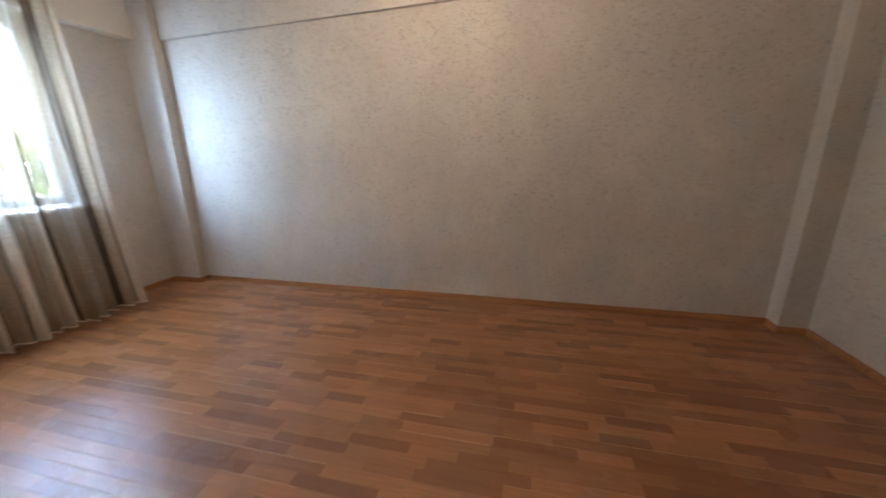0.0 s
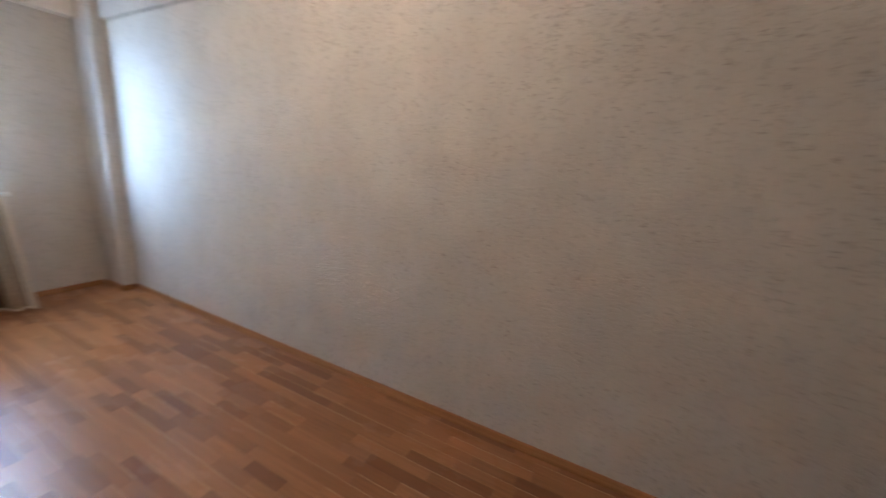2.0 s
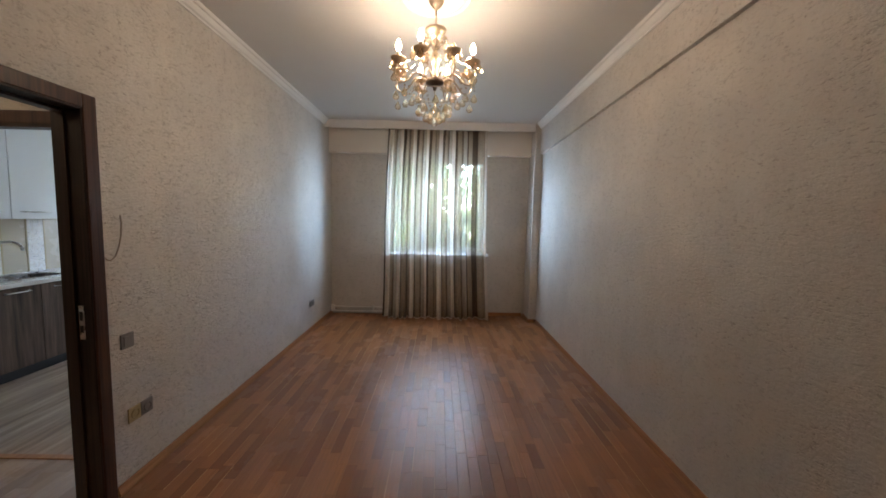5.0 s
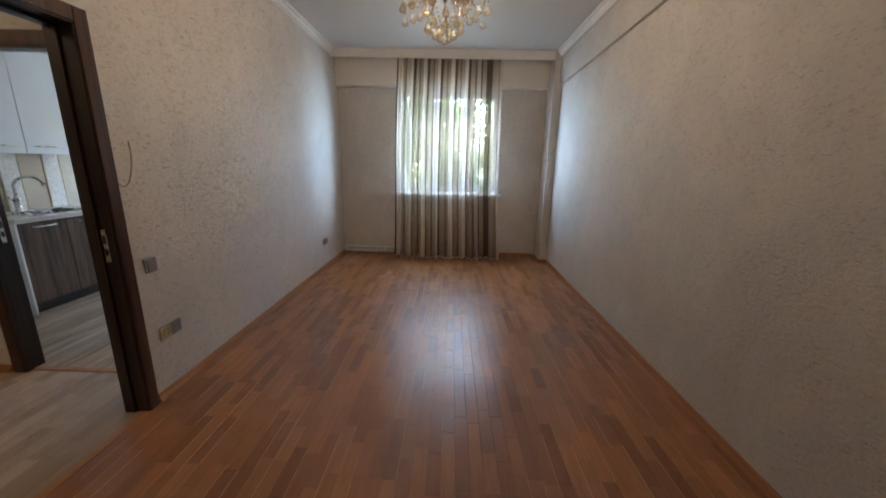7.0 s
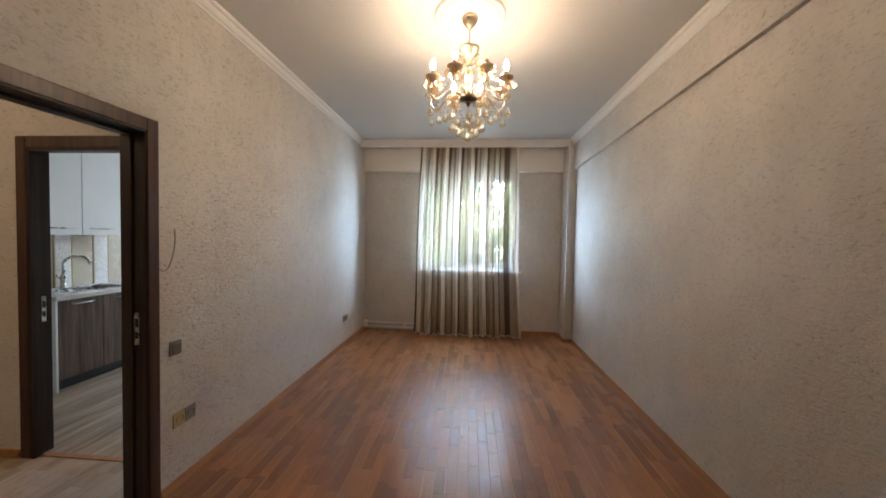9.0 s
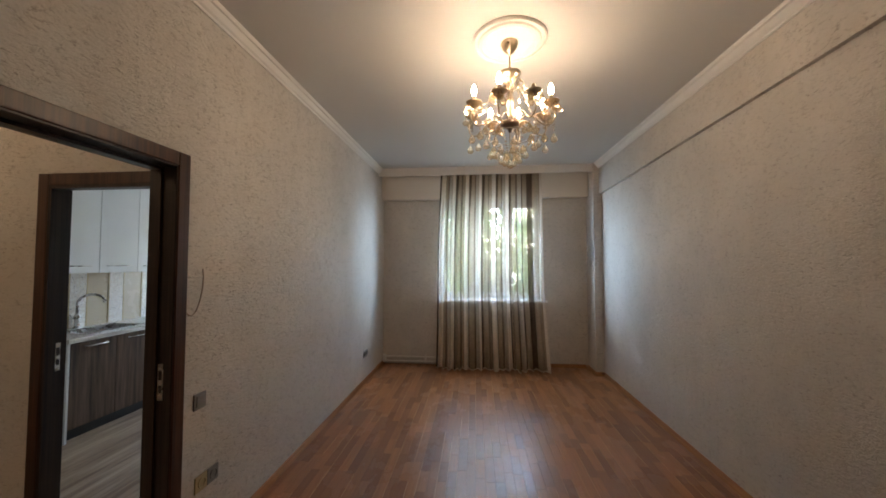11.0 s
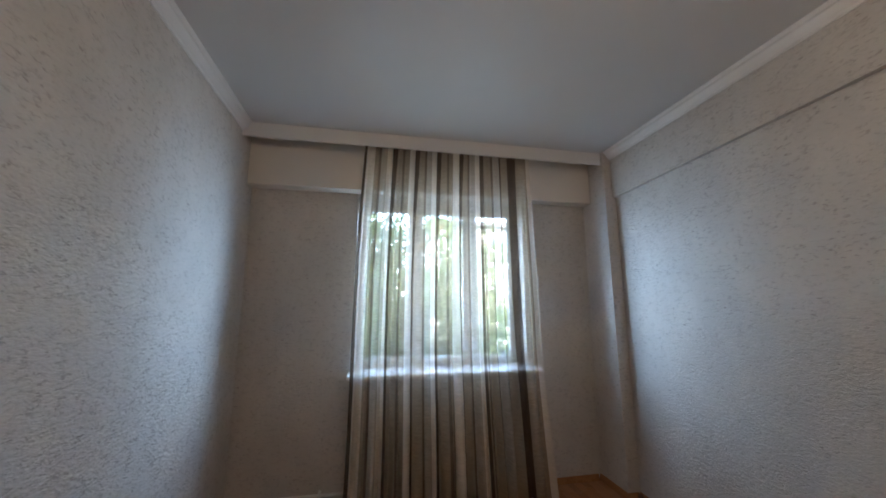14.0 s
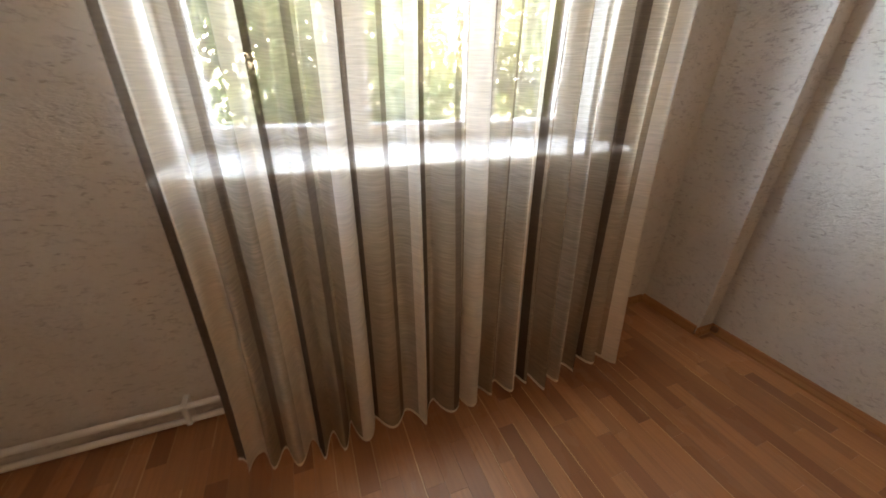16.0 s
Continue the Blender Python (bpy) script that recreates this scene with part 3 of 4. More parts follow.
def wall_plate(name, label, category, y, z, gangs):
    """gangs: list of (material, kind) side by side along Y, each 0.083 wide, on the left wall."""
    th = thing(name, label, category, (0, y, z))
    w = 0.083
    for i, (mat, kind) in enumerate(gangs):
        y0 = y + i * w + 0.001
        plate = part("plate", boxes((0.0005, 0.009, y0, y0 + w - 0.002, z, z + 0.083), bevel=0.003), mat, th)
        if kind == "switch":
            part("rocker", boxes((0.007, 0.0125, y0 + 0.014, y0 + w - 0.016, z + 0.014, z + 0.069), bevel=0.002), mat, plate)
        else:
            well = lathe([(0.0, 0.0), (0.019, 0.0), (0.022, 0.004), (0.022, 0.006), (0.026, 0.006), (0.026, 0.0)], 20)
            bmesh.ops.transform(well, matrix=pose(0.0075, y0 + w / 2 - 0.001, z + 0.0415, 0, 90, 0), verts=well.verts)
            part("socket_well", well, mat, plate)
            part("pin_hole", boxes((0.0076, 0.0086, y0 + 0.031, y0 + 0.035, z + 0.039, z + 0.044), (0.0076, 0.0086, y0 + 0.046, y0 + 0.050, z + 0.039, z + 0.044)), M_BLACK, plate)
    return th


wall_plate("light_switch", "grey plastic light switch beside the door", "switch", 2.266, 0.786, [(M_SWITCH, "switch")])
wall_plate("socket", "beige and grey double socket near the floor", "socket", 2.288, 0.358, [(M_SOCKET, "socket"), (M_SWITCH, "socket")])
wall_plate("socket", "grey double socket near the window wall", "socket", 5.02, 0.325, [(M_SWITCH, "socket"), (M_SWITCH, "socket")])
cord = [(0.004, 2.306, 1.512), (0.010, 2.304, 1.47), (0.013, 2.296, 1.41), (0.013, 2.280, 1.345), (0.012, 2.258, 1.296), (0.010, 2.232, 1.276), (0.009, 2.212, 1.284), (0.004, 2.198, 1.302)]
tagged(part("cord", tube(cord, 0.0032, 6), M_CORD, None, smooth=True), "thin brown cord looped out of the wall", "cord")
cap = boxes((3.150, 3.176, 5.600, 5.632, 0.022, 0.05), bevel=0.006)
tagged(part("skirting_cap", cap, M_JOINT, None), "small brown skirting end cap in the corner", "cap")

# ---------------------------------------------------------------- chandelier
CX, CY = 1.654, 2.78
medallion = lathe([(0.233, 0.0), (0.233, -0.010), (0.227, -0.020), (0.217, -0.022), (0.209, -0.012), (0.198, -0.011), (0.190, -0.022), (0.172, -0.027), (0.158, -0.018), (0.146, -0.011), (0.0, -0.010)], 72, (CX, CY, H))
solid("ceiling_medallion", medallion, M_CORNICE, "round white moulded ceiling rose", "ceiling rose", smooth=False)

chand = thing("chandelier", "brass chandelier with amber crystal drops and lit candle bulbs", "chandelier", (CX, CY, H))
Z = 2.412                                        # centre of the hub
part("canopy", lathe([(0.0, -0.011), (0.052, -0.011), (0.055, -0.020), (0.048, -0.045), (0.030, -0.072), (0.012, -0.085), (0.008, -0.098), (0, -0.098)], 24, (CX, CY, H)), M_BRASS, chand, smooth=True)
part("stem", tube([(CX, CY, H - 0.09), (CX, CY, 2.75)], 0.0055, 8), M_BRASS, chand, smooth=True)
col = lathe([(0.0, 0.36), (0.010, 0.36), (0.030, 0.345), (0.034, 0.335), (0.012, 0.32), (0.010, 0.29), (0.022, 0.27), (0.028, 0.245), (0.016, 0.215), (0.010, 0.20), (0.020, 0.18),
             (0.027, 0.14), (0.020, 0.10), (0.012, 0.07), (0.018, 0.05), (0.024, 0.03), (0.0, 0.02)], 18, (CX, CY, Z))
part("column", col, M_BRASS, chand, smooth=True)
part("hub", lathe([(0.0, 0.03), (0.030, 0.028), (0.054, 0.016), (0.060, 0.0), (0.055, -0.014), (0.030, -0.024), (0.014, -0.032), (0.010, -0.05), (0.0, -0.055)], 24, (CX, CY, Z)), M_DARKBRASS, chand, smooth=True)
part("crown_plate", lathe([(0.0, 0.010), (0.050, 0.014), (0.064, 0.026), (0.070, 0.026), (0.064, 0.008), (0.046, -0.012), (0.024, -0.040), (0.014, -0.075), (0.010, -0.12), (0.0, -0.12)], 24, (CX, CY, 2.712)), M_BRASS, chand, smooth=True)


def drop_mesh(name, w, h, mat, n=8):
    """A faceted pear-shaped pendant that hangs below its origin."""
    return finish(lathe([(0.0, 0.0), (w * 0.18, -h * 0.12), (w * 0.5, -h * 0.48), (w * 0.62, -h * 0.68), (w * 0.42, -h * 0.90), (0.0, -h)], n), name, mat)


def bead_mesh(name, r, mat):
    return finish(lathe([(0.0, r), (r * 0.75, r * 0.62), (r, 0.0), (r * 0.75, -r * 0.62), (0.0, -r)], 7), name, mat)


DROP = drop_mesh("amber_drop", 0.037, 0.060, M_AMBER)
SMALL = drop_mesh("clear_drop", 0.017, 0.042, M_CRYSTAL, 6)
BEAD = bead_mesh("bead", 0.0075, M_CRYSTAL)
BEADA = bead_mesh("amber_bead", 0.0075, M_AMBER)


def hang(me, p, parent, turn=0.0):
    ob = new("crystal_drop" if me in (DROP, SMALL) else "crystal_bead", me)
    ob.parent = parent
    ob.matrix_parent_inverse = parent.matrix_basis.inverted() if parent.parent is None else Matrix()
    ob.matrix_basis = pose(*p, 0, 0, turn)
    return ob


def strand(a, b, sag, parent, n, mats=(BEAD, BEADA)):
    for i in range(1, n):
        u = i / n
        p = Vector(a).lerp(Vector(b), u)
        p.z -= sag * 4 * u * (1 - u)
        hang(mats[i % 2], p, parent, i * 25)


ARMS = 8
for k in range(ARMS):
    ang = math.radians(360 / ARMS * k + 26)
    c, s = 0.97 * math.cos(ang), 0.97 * math.sin(ang)
    prof = [(0.045, 0.005), (0.080, 0.030), (0.120, 0.038), (0.160, 0.018), (0.195, -0.022), (0.230, -0.040), (0.262, -0.030), (0.280, 0.000), (0.278, 0.035), (0.262, 0.060)]
    fine = []
    for i in range(len(prof) - 1):
        for u in (0, 0.5):
            q = [prof[max(i - 1, 0)], prof[i], prof[i + 1], prof[min(i + 2, len(prof) - 1)]]
            fine.append(tuple(0.5 * (2 * q[1][d] + (q[2][d] - q[0][d]) * u + (2 * q[0][d] - 5 * q[1][d] + 4 * q[2][d] - q[3][d]) * u * u + (3 * q[1][d] - q[0][d] - 3 * q[2][d] + q[3][d]) * u ** 3) for d in (0, 1)))
    fine.append(prof[-1])
    arm = part("arm", tube([(CX + r * c, CY + r * s, Z + h) for r, h in fine], [0.0065 - 0.002 * i / len(fine) for i in range(len(fine))], 8), M_BRASS, chand, smooth=True)
    ex, ey, ez = CX + 0.258 * c, CY + 0.258 * s, Z + 0.060
    cup = [(0.0, 0.0), (0.012, 0.002), (0.018, 0.012), (0.030, 0.020), (0.046, 0.032), (0.050, 0.040), (0.047, 0.040), (0.028, 0.026), (0.013, 0.022), (0.0, 0.022)]
    dish = part("cup", lathe(cup, 16, (ex, ey, ez)), M_BRASS if k == 6 else M_CUP, arm, "brass candle cup" if k == 6 else "amber-brown candle cup", smooth=True)
    part("candle", lathe([(0.0, 0.02), (0.0115, 0.02), (0.0115, 0.075), (0.009, 0.080), (0.0, 0.080)], 12, (ex, ey, ez)), M_BRASS, arm)
    if k != 6:
        part("bulb", lathe([(0.0, 0.080), (0.008, 0.081), (0.0155, 0.100), (0.0160, 0.112), (0.011, 0.132), (0.0045, 0.148), (0.0, 0.152)], 12, (ex, ey, ez)), M_BULB, arm, "lit candle bulb", smooth=True)
    # drops round the cup and along the arm
    for j in range(5):
        a2 = ang + math.radians(72 * j + 20)
        hang(SMALL if j % 2 else DROP, (ex + 0.043 * math.cos(a2), ey + 0.043 * math.sin(a2), ez + 0.030 - 0.012 * (j % 2)), arm, math.degrees(a2))
    x, y = CX + 0.272 * c, CY + 0.272 * s
    for j in range(3):
        hang(BEAD, (x, y, Z - 0.045 - 0.016 * j), arm)
    hang(DROP, (x, y, Z - 0.095), arm, 20 * k)
    x, y = CX + 0.215 * c, CY + 0.215 * s
    hang(BEADA, (x, y, Z - 0.055), arm)
    hang(DROP, (x, y, Z - 0.065 - 0.02 * (k % 2)), arm, 40 * k)
    # bead swags from the crown to the cup and below to the finial
    strand((CX + 0.058 * c, CY + 0.058 * s, 2.717), (ex - 0.04 * c, ey - 0.04 * s, ez + 0.035), 0.06, arm, 12)
    strand((CX + 0.20 * c, CY + 0.20 * s, Z - 0.03), (CX + 0.05 * c, CY + 0.05 * s, Z - 0.198), 0.02, arm, 9)
    hang(SMALL, (CX + 0.058 * c, CY + 0.058 * s, 2.707), chand, 30 * k)
    # small upper scrolls
    sc = [(0.012, 0.20), (0.040, 0.235), (0.075, 0.250), (0.100, 0.235), (0.105, 0.205), (0.090, 0.195)]
    a3 = ang + math.radians(22.5)
    part("scroll", tube([(CX + r * math.cos(a3), CY + r * math.sin(a3), Z + h) for r, h in sc], 0.0035, 6), M_BRASS, chand, smooth=True)
    hang(SMALL, (CX + 0.105 * math.cos(a3), CY + 0.105 * math.sin(a3), Z + 0.195), chand, 10 * k)
    hang(DROP, (CX + 0.150 * math.cos(a3), CY + 0.150 * math.sin(a3), Z - 0.098 - 0.014 * (k % 3)), chand, 50 * k)
    hang(DROP, (CX + 0.095 * math.cos(a3), CY + 0.095 * math.sin(a3), Z - 0.148 - 0.014 * (k % 2)), chand, 35 * k)
part("basket_ring", tube([(CX + 0.15 * math.cos(t * math.pi / 16), CY + 0.15 * math.sin(t * math.pi / 16), Z - 0.078) for t in range(33)], 0.003, 6), M_BRASS, chand, smooth=True)
part("basket_ring", tube([(CX + 0.06 * math.cos(t * math.pi / 12), CY + 0.06 * math.sin(t * math.pi / 12), Z - 0.195) for t in range(25)], 0.003, 6), M_BRASS, chand, smooth=True)
part("finial_rod", tube([(CX, CY, Z - 0.05), (CX, CY, Z - 0.222)], 0.004, 6), M_BRASS, chand)
for j in range(6):
    a = math.radians(60 * j)
    hang(DROP, (CX + 0.055 * math.cos(a), CY + 0.055 * math.sin(a), Z - 0.195), chand, 60 * j)
hang(DROP, (CX, CY, Z - 0.222), chand)

hl = thing("ceiling_lamp", "lit round glass ceiling lamp in the hall", "lamp", (-1.75, 1.1, H))
part("base", lathe([(0.0, 0.0), (0.07, 0.0), (0.07, -0.02), (0.0, -0.02)], 24, (-1.75, 1.1, H)), M_BRASS, hl)
part("globe", lathe([(0.05, -0.021), (0.10, -0.05), (0.12, -0.09), (0.10, -0.13), (0.05, -0.155), (0.0, -0.16)], 24, (-1.75, 1.1, H)), glow_material("lit_globe", (1.0, 0.74, 0.48), 0.6), hl, smooth=True)

# ---------------------------------------------------------------- kitchen
FX = -2.05


def bar_handle(parent, x, y0, y1, z):
    part("handle", tube([(x, y0, z), (x + 0.028, y0, z), (x + 0.03, y0 + 0.004, z), (x + 0.03, y1 - 0.004, z), (x + 0.028, y1, z), (x, y1, z)], 0.005, 8), M_STEEL, parent, "chrome bar handle", smooth=True)


def base_cabinet(y0, y1, doors):
    cab = thing("base_cabinet", "smoked-oak kitchen base cabinet with chrome bar handles", "cabinet", (-2.3, (y0 + y1) / 2, 0), group="kitchen base cabinets")
    part("body", boxes((-2.60, FX - 0.021, y0, y1, 0.10, 0.845)), M_CABD, cab)
    part("plinth", boxes((-2.58, FX - 0.06, y0, y1, 0.0, 0.10)), M_BLACK, cab, "black recessed plinth")
    w = (y1 - y0) / doors
    for i in range(doors):
        d = part("door", boxes((FX - 0.02, FX, y0 + i * w + 0.002, y0 + (i + 1) * w - 0.002, 0.105, 0.838), bevel=0.002), M_CABD, cab)
        bar_handle(d, FX, y0 + i * w + w * 0.3, y0 + i * w + w * 0.75, 0.80)


tagged(part("end_panel", boxes((-2.62, FX + 0.004, 3.315, 3.333, 0.0, 0.845), bevel=0.001), M_CABW, None), "white side panel closing the kitchen units", "panel")
base_cabinet(3.335, 4.135, 2)
base_cabinet(4.137, 4.737, 1)
base_cabinet(4.739, 5.539, 2)


def wall_cabinet(y0, y1, doors):
    cab = thing("wall_cabinet", "white gloss kitchen wall cabinet with chrome bar handles", "cabinet", (-2.46, (y0 + y1) / 2, 1.445), group="kitchen wall cabinets")
    part("body", boxes((-2.628, -2.321, y0, y1, 1.45, 2.40)), M_CABW, cab)
    w = (y1 - y0) / doors
    for i in range(doors):
        d = part("door", boxes((-2.32, -2.30, y0 + i * w + 0.002, y0 + (i + 1) * w - 0.002, 1.447, 2.398), bevel=0.002), M_CABW, cab)
        bar_handle(d, -2.30, y0 + i * w + w * 0.18, y0 + i * w + w * 0.78, 1.515)


wall_cabinet(3.36, 3.76, 1)
wall_cabinet(3.762, 4.562, 2)
wall_cabinet(4.564, 5.364, 2)
top = boxes((-2.628, FX + 0.02, 3.31, 3.56, 0.846, 0.884), (-2.628, FX + 0.02, 4.12, 5.54, 0.846, 0.884), (-2.628, -2.52, 3.56, 4.12, 0.846, 0.884), (-2.14, FX + 0.02, 3.56, 4.12, 0.846, 0.884))
tagged(part("worktop", top, M_TOP, None), "pale speckled kitchen worktop with a sink cut-out", "worktop")
sink = thing("sink", "stainless steel inset kitchen sink", "sink", (-2.33, 3.84, 0.72))
part("bowl", boxes((-2.519, -2.141, 3.561, 4.119, 0.72, 0.724), (-2.519, -2.513, 3.561, 4.119, 0.724, 0.884), (-2.147, -2.141, 3.561, 4.119, 0.724, 0.884),
                   (-2.513, -2.147, 3.561, 3.567, 0.724, 0.884), (-2.513, -2.147, 4.113, 4.119, 0.724, 0.884)), M_STEEL, sink)
part("rim", boxes((-2.53, -2.505, 3.545, 4.135, 0.8845, 0.889), (-2.155, -2.13, 3.545, 4.135, 0.8845, 0.889), (-2.505, -2.155, 3.545, 3.575, 0.8845, 0.889), (-2.505, -2.155, 4.105, 4.135, 0.8845, 0.889), bevel=0.001), M_STEEL, sink)
TY = 3.80
tap = thing("kitchen_tap", "chrome swan-neck mixer tap behind the sink", "tap", (-2.572, TY, 0.884))
part("base", lathe([(0.0, 0.0), (0.032, 0.0), (0.032, 0.008), (0.024, 0.022), (0.025, 0.10), (0.028, 0.125), (0.016, 0.145), (0.0, 0.145)], 18, (-2.572, TY, 0.884)), M_STEEL, tap, smooth=True)
neck = [(-2.572, TY, 1.02), (-2.572, TY, 1.13)] + [(-2.572 + 0.05 * (1 - math.cos(a)), TY + 0.09 * (1 - math.cos(a)), 1.13 + 0.09 * math.sin(a)) for a in [math.pi * i / 9 for i in range(1, 8)]] + [(-2.475, TY + 0.175, 1.155)]
part("spout", tube(neck, 0.012, 10), M_STEEL, tap, smooth=True)
part("aerator", lathe([(0.0, 0.0), (0.015, 0.0), (0.017, 0.028), (0.011, 0.034), (0.0, 0.034)], 14, (-2.475, TY + 0.177, 1.128)), M_STEEL, tap, smooth=True)
part("lever", tube([(-2.572, TY - 0.02, 0.985), (-2.556, TY - 0.06, 1.005), (-2.528, TY - 0.10, 1.035)], 0.0065, 8), M_STEEL, tap, smooth=True)
splash = thing("backsplash", "cream tiled kitchen backsplash with flowered upright strips", "backsplash", (-2.628, 4.2, 1.15), kind="structure")
part("field", boxes((-2.6295, -2.624, 3.333, 5.54, 0.885, 1.446)), M_TILE, splash)
M_DECOR = Mat("flower_tile", (0.5, 0.45, 0.38), 0.25)
vor = M_DECOR.node("ShaderNodeTexVoronoi", Scale=46.0)
M_DECOR.link(M_DECOR.coords((1, 1, 1)), vor.inputs["Vector"])
M_DECOR.color(M_DECOR.ramp(vor.outputs["Distance"], [(0.14, (0.16, 0.11, 0.08)), (0.30, (0.80, 0.78, 0.73)), (0.70, (0.66, 0.60, 0.52))]))
for y in (3.765, 4.150, 4.535, 4.920):
    t = part("decor_strip", boxes((-2.624, -2.618, y, y + 0.15, 0.886, 1.445), bevel=0.001), M_DECOR.m, splash, "flowered tile strip")
    for e in (y - 0.014, y + 0.151):
        part("liner", boxes((-2.624, -2.617, e, e + 0.013, 0.886, 1.445), bevel=0.001), M_SOCKET, splash)
kw = thing("window_2", "white plastic kitchen window", "window", (-1.15, 6.1, 0.95), kind="structure")
part("window_frame", boxes((-1.75, -0.55, 6.08, 6.15, 0.95, 1.02), (-1.75, -0.55, 6.08, 6.15, 2.33, 2.4), (-1.75, -1.68, 6.08, 6.15, 1.02, 2.33), (-0.62, -0.55, 6.08, 6.15, 1.02, 2.33), (-1.185, -1.115, 6.08, 6.15, 1.02, 2.33), bevel=0.004), M_WHITE, kw)

# ---------------------------------------------------------------- outdoors
G = -3.6
solid("ground", boxes((-400, 400, D + 0.36, 900, G - 0.2, G)), M_GRASS, "worn lawn and earth below the windows", "ground")
solid("road", boxes((-400, 400, 17, 23, G, G + 0.03)), M_ASPHALT, "grey asphalt road past the trees", "road")
solid("outer_wall", boxes((-14, -2.75, D + 0.05, D + 0.35, G, 9), (W + 0.2, 14, D + 0.05, D + 0.35, G, 9), (-2.75, W + 0.2, D + 0.05, D + 0.35, G, -0.02), (-2.75, W + 0.2, D + 0.05, D + 0.35, H + 0.15, 9)),
      M_FACADE, "plain rendered outer wall of the house", "wall")


def leaf_cloud(centres, count, size, rng):
    verts, faces = [], []
    for _ in range(count):
        c, r = rng.choice(centres)
        d = Vector((rng.gauss(0, 1), rng.gauss(0, 1), rng.gauss(0, 0.8))).normalized() * r * rng.random() ** 0.45
        p = Vector(c) + d
        q = Euler((rng.uniform(0, 6.3), rng.uniform(0, 6.3), rng.uniform(0, 6.3))).to_matrix()
        s = size * rng.uniform(0.6, 1.3)
        b = len(verts)
        for v in ((-0.5, 0, 0), (0, -0.32, 0.06), (0.55, 0, 0), (0, 0.32, 0.06)):
            verts.append(p + q @ (Vector(v) * s))
        faces.append((b, b + 1, b + 2, b + 3))
    me = bpy.data.meshes.new("crown")
    me.from_pydata(verts, [], faces)
    me.materials.append(M_LEAF)
    return me


def tree(x, y, h, spread, seed, leaves=9000):
    rng = random.Random(seed)
    th = thing("tree", "leafy green street tree outside the window", "tree", (x, y, G), group="trees outside")
    bm = tube([(x, y, G), (x + 0.05, y, G + h * 0.2), (x - 0.04, y + 0.05, G + h * 0.45), (x, y, G + h * 0.8)], [0.17, 0.14, 0.11, 0.04], 10)
    centres = []
    for i in range(24):
        a = rng.uniform(0, 6.3)
        z = G + h * rng.uniform(0.35, 0.95)
        r = spread * rng.uniform(0.35, 0.9)
        e = (x + r * math.cos(a), y + r * math.sin(a), z + rng.uniform(0, 0.6))
        tube([(x, y, z - h * 0.14), ((x + e[0]) / 2, (y + e[1]) / 2, (z - h * 0.08 + e[2]) / 2), e], [0.06, 0.04, 0.012], 6, bm)
        centres.append((e, spread * rng.uniform(0.24, 0.42)))
        centres.append((((x + e[0]) / 2, (y + e[1]) / 2, e[2]), spread * 0.3))
    part("trunk", bm, M_BARK, th, smooth=True)
    crown = new("crown", leaf_cloud(centres, leaves, 0.15, rng))
    crown.parent = th
    crown.matrix_parent_inverse = th.matrix_basis.inverted()


tree(-0.7, 12.0, 8.4, 2.6, 3, 9500)
tree(2.4, 13.2, 8.8, 3.0, 8, 10500)
tree(4.9, 16.8, 8.6, 2.6, 12, 8000)
tree(1.0, 15.4, 7.6, 2.6, 31, 8000)
tree(-5.5, 14.0, 8.6, 2.6, 15)
tree(7.6, 14.5, 7.6, 2.2, 21)


def block(x0, x1, y0, y1, storeys, label):
    h = storeys * 2.9
    th = thing("apartment_building", label, "building", ((x0 + x1) / 2, (y0 + y1) / 2, G), group="houses across the road")
    part("wall", boxes((x0, x1, y0, y1, G, G + h)), M_FACADE, th)
    part("roof", boxes((x0 - 0.4, x1 + 0.4, y0 - 0.4, y1 + 0.4, G + h, G + h + 0.35)), M_ASPHALT, th)
    n = int((x1 - x0) / 3.2)
    for s in range(storeys):
        for i in range(n):
            cx = x0 + (i + 0.5) * (x1 - x0) / n
            z = G + s * 2.9 + 0.95
            w = part("window", boxes((cx - 0.85, cx + 0.85, y0 - 0.05, y0 + 0.02, z, z + 1.45)), M_WHITE, th)
            part("pane", boxes((cx - 0.75, cx - 0.04, y0 - 0.07, y0 - 0.051, z + 0.1, z + 1.35), (cx + 0.04, cx + 0.75, y0 - 0.07, y0 - 0.051, z + 0.1, z + 1.35)), M_DARKPANE, w)


block(5.5, 24.0, 30.0, 42.0, 4, "pale rendered apartment building across the road")
block(-34.0, -9.0, 34.0, 46.0, 3, "pale rendered lower apartment building across the road")

# ---------------------------------------------------------------- floors
floor = solid("floor", boxes((0.0, W, BACK, D, -0.02, -0.0075)), M_JOINT, "glossy orange-brown strip parquet floor", "floor")
SW, GAP = 0.0682, 0.0004


def strip_verts(x0, x1, y0, y1, c=0.0004, e=0.0):
    return [(x0, y0, -0.0075), (x1, y0, -0.0075), (x1, y1, -0.0075), (x0, y1, -0.0075), (x0, y0, -c), (x1, y0, -c), (x1, y1, -c), (x0, y1, -c),
            (x0 + c, y0 + c, 0), (x1 - c - e, y0 + c, 0), (x1 - c - e, y1 - c, 0), (x0 + c, y1 - c, 0)]


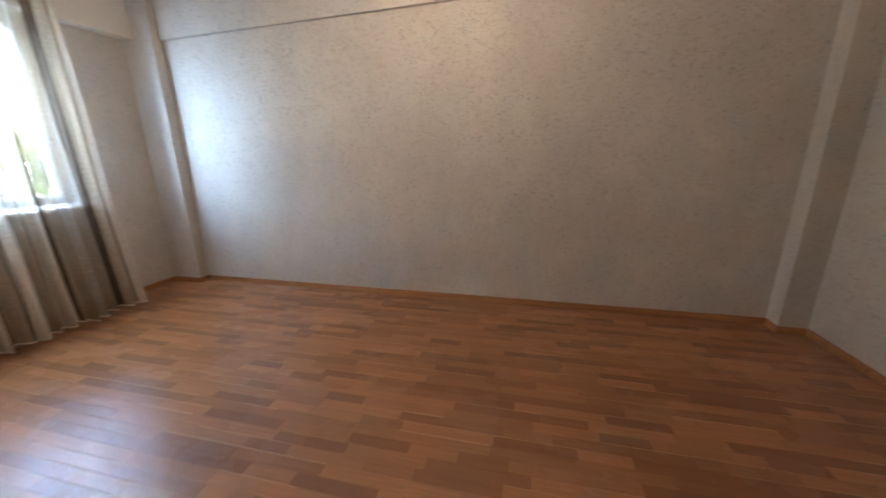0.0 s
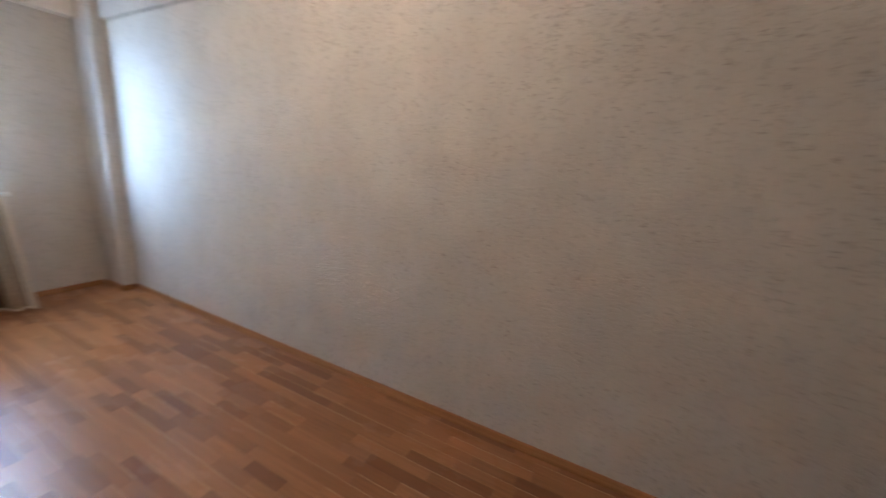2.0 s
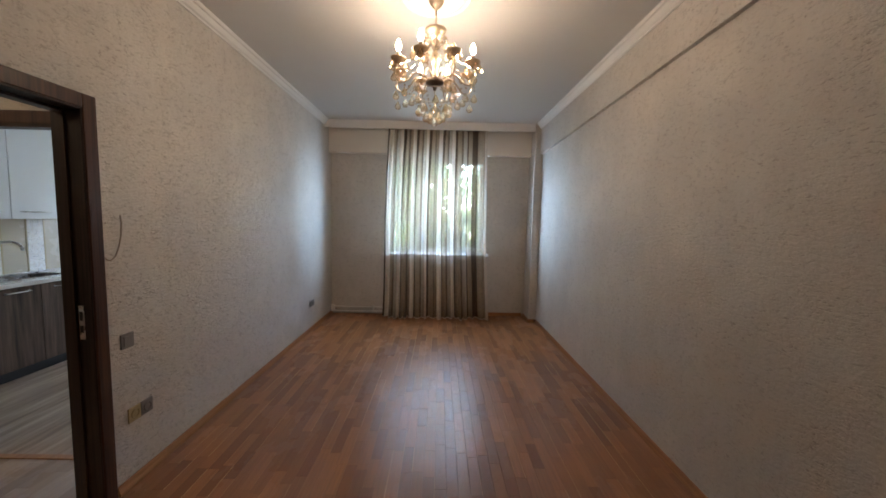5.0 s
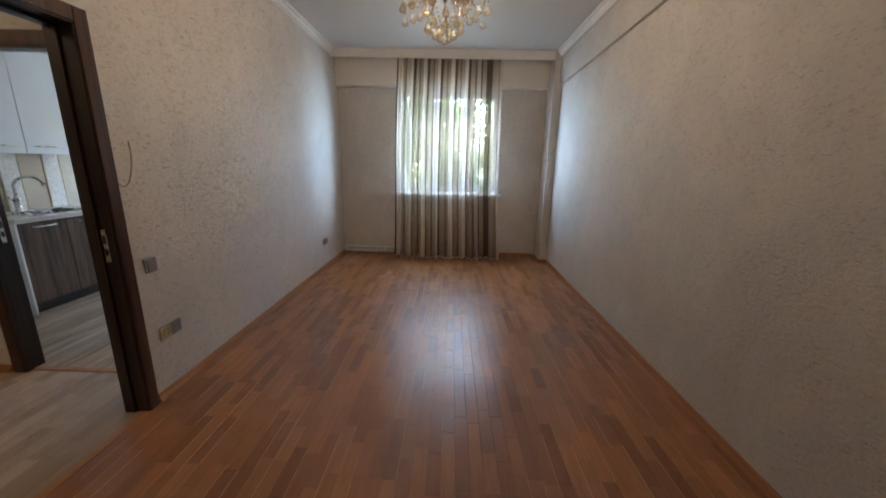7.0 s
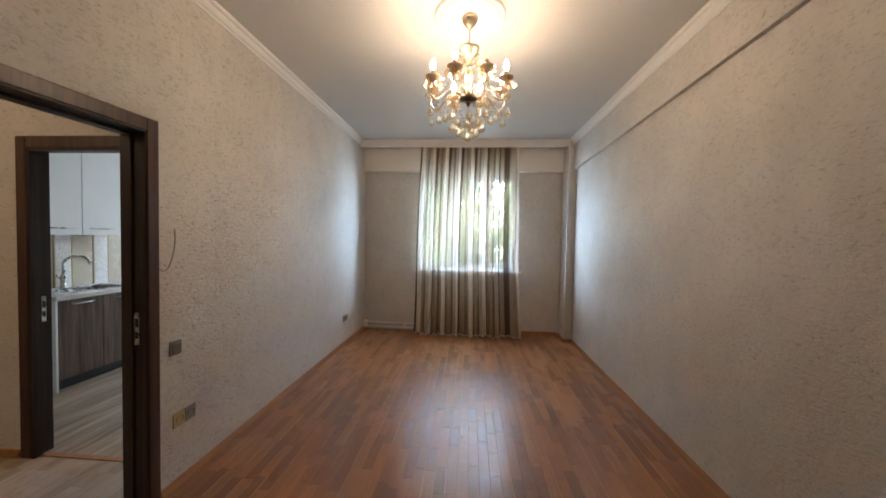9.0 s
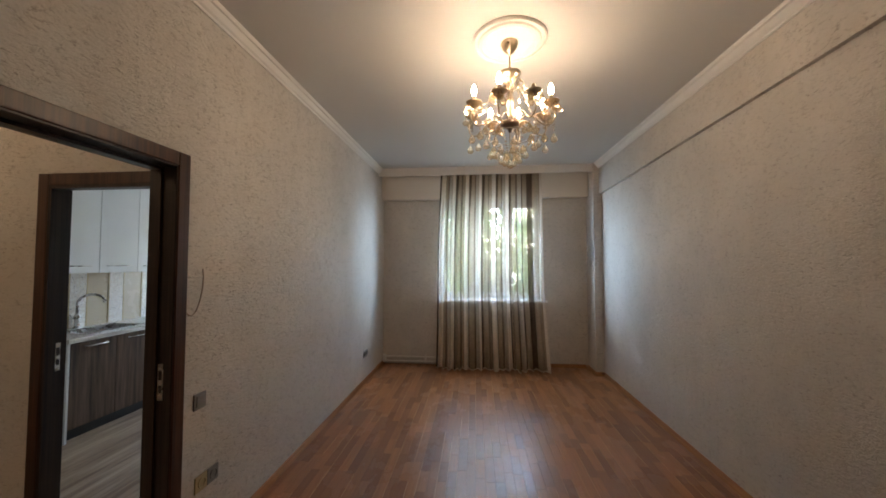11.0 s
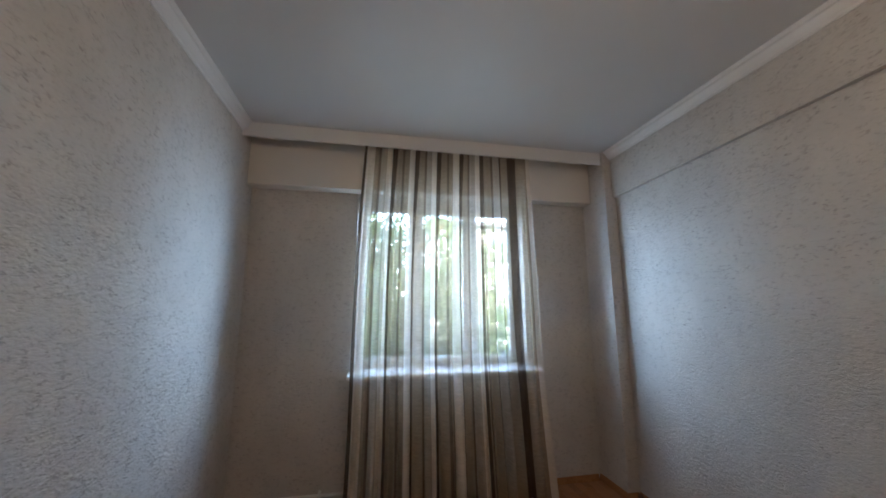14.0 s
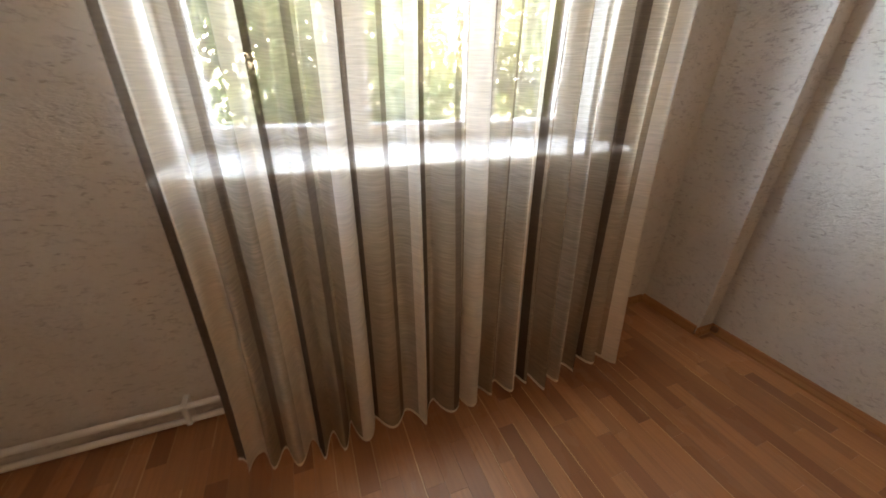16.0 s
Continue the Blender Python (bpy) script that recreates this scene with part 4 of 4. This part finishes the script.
STRIP_FACES = [(8, 9, 10, 11), (4, 5, 9, 8), (5, 6, 10, 9), (6, 7, 11, 10), (7, 4, 8, 11), (0, 1, 5, 4), (1, 2, 6, 5), (2, 3, 7, 6), (3, 0, 4, 7)]
LENGTHS = (0.24, 0.32, 0.40, 0.48)
shared = {}
EDGES = (0.0, 0.0, 0.0022, 0.0, 0.0034)            # some strips keep a pale sapwood edge
for L in LENGTHS:
    for e in set(EDGES):
        me = bpy.data.meshes.new("strip")
        me.from_pydata(strip_verts(GAP / 2, SW - GAP / 2, GAP / 2, L - GAP / 2, e=e), [], STRIP_FACES)
        me.materials.append(M_STRIP)
        me.materials.append(M_SAP)
        me.polygons[2].material_index = 1 if e else 0
        shared[L, e] = me
sap = []
rng = random.Random(5)
verts, faces, picked = [], [], 0
cols = math.ceil(W / SW)
for i in range(cols):
    x0 = i * SW
    x1 = min(x0 + SW, W)
    y = BACK - rng.uniform(0, 0.3)
    while y < D:
        L = rng.choice(LENGTHS)
        a, b = max(y, BACK), min(y + L, D)
        if 0.95 < x0 < 2.95 and a == y and b == y + L and 0.75 < y and b < 4.0 and picked < 300:
            ob = new("strip", shared[L, rng.choice(EDGES)])
            ob.parent = floor
            ob.matrix_basis = Matrix.Translation((x0, y, 0))
            picked += 1
        elif b - a > 0.01 and x1 - x0 > 0.004:
            n = len(verts)
            e = rng.choice(EDGES)
            if e and x1 - x0 > 0.03:
                sap.append(len(faces) + 2)
            verts += strip_verts(x0 + GAP / 2, x1 - GAP / 2, a + GAP / 2, b - GAP / 2, e=e if x1 - x0 > 0.03 else 0.0)
            faces += [tuple(n + q for q in f) for f in STRIP_FACES]
        y += L
me = bpy.data.meshes.new("strips")
me.from_pydata(verts, [], faces)
me.materials.append(M_STRIPS)
me.materials.append(M_SAP)
for i in sap:
    me.polygons[i].material_index = 1
rest = tagged(new("strips", me), kind="stuff")
rest.parent = floor

hall = solid("hall_floor", boxes((-2.63, 0.0, BACK, KY0 + 0.04, -0.02, -0.0085)), M_JOINT, "light brown laminate hall floor", "floor")
verts, faces = [], []
x = -2.63
while x < -0.001:
    y, x1 = BACK - rng.uniform(0, 0.5), min(x + 0.075, 0.0)
    while y < KY0 + 0.04:
        L = rng.uniform(0.35, 0.6)
        a, b = max(y, BACK), min(y + L, KY0 + 0.04)
        if b - a > 0.01 and x1 - x > 0.004:
            n = len(verts)
            verts += [(p[0], p[1], p[2] - 0.001) for p in strip_verts(x + GAP / 2, x1 - GAP / 2, a + GAP / 2, b - GAP / 2)]
            faces += [tuple(n + q for q in f) for f in STRIP_FACES]
        y += L
    x += 0.075
me = bpy.data.meshes.new("hall_strips")
me.from_pydata(verts, [], faces)
me.materials.append(M_HALL)
hs = tagged(new("strips", me), kind="stuff")
hs.parent = hall
kfloor = solid("kitchen_floor", boxes((-2.63, -0.12, KY0 + 0.04, D, -0.03, -0.012)), M_JOINT, "grey-brown streaked laminate kitchen floor", "floor")
for i in range(14):
    x0 = -2.63 + i * 0.18
    for j in range(3):
        y0 = 2.515 + j * 1.2 - (0.6 if i % 2 else 0)
        a, b = max(y0, 2.512), min(y0 + 1.2, D)
        if b - a > 0.05:
            part("plank", boxes((x0 + 0.0005, min(x0 + 0.1795, -0.12), a + 0.0005, b - 0.0005, -0.0115, -0.001)), M_KITCHEN_FLOOR, kfloor)
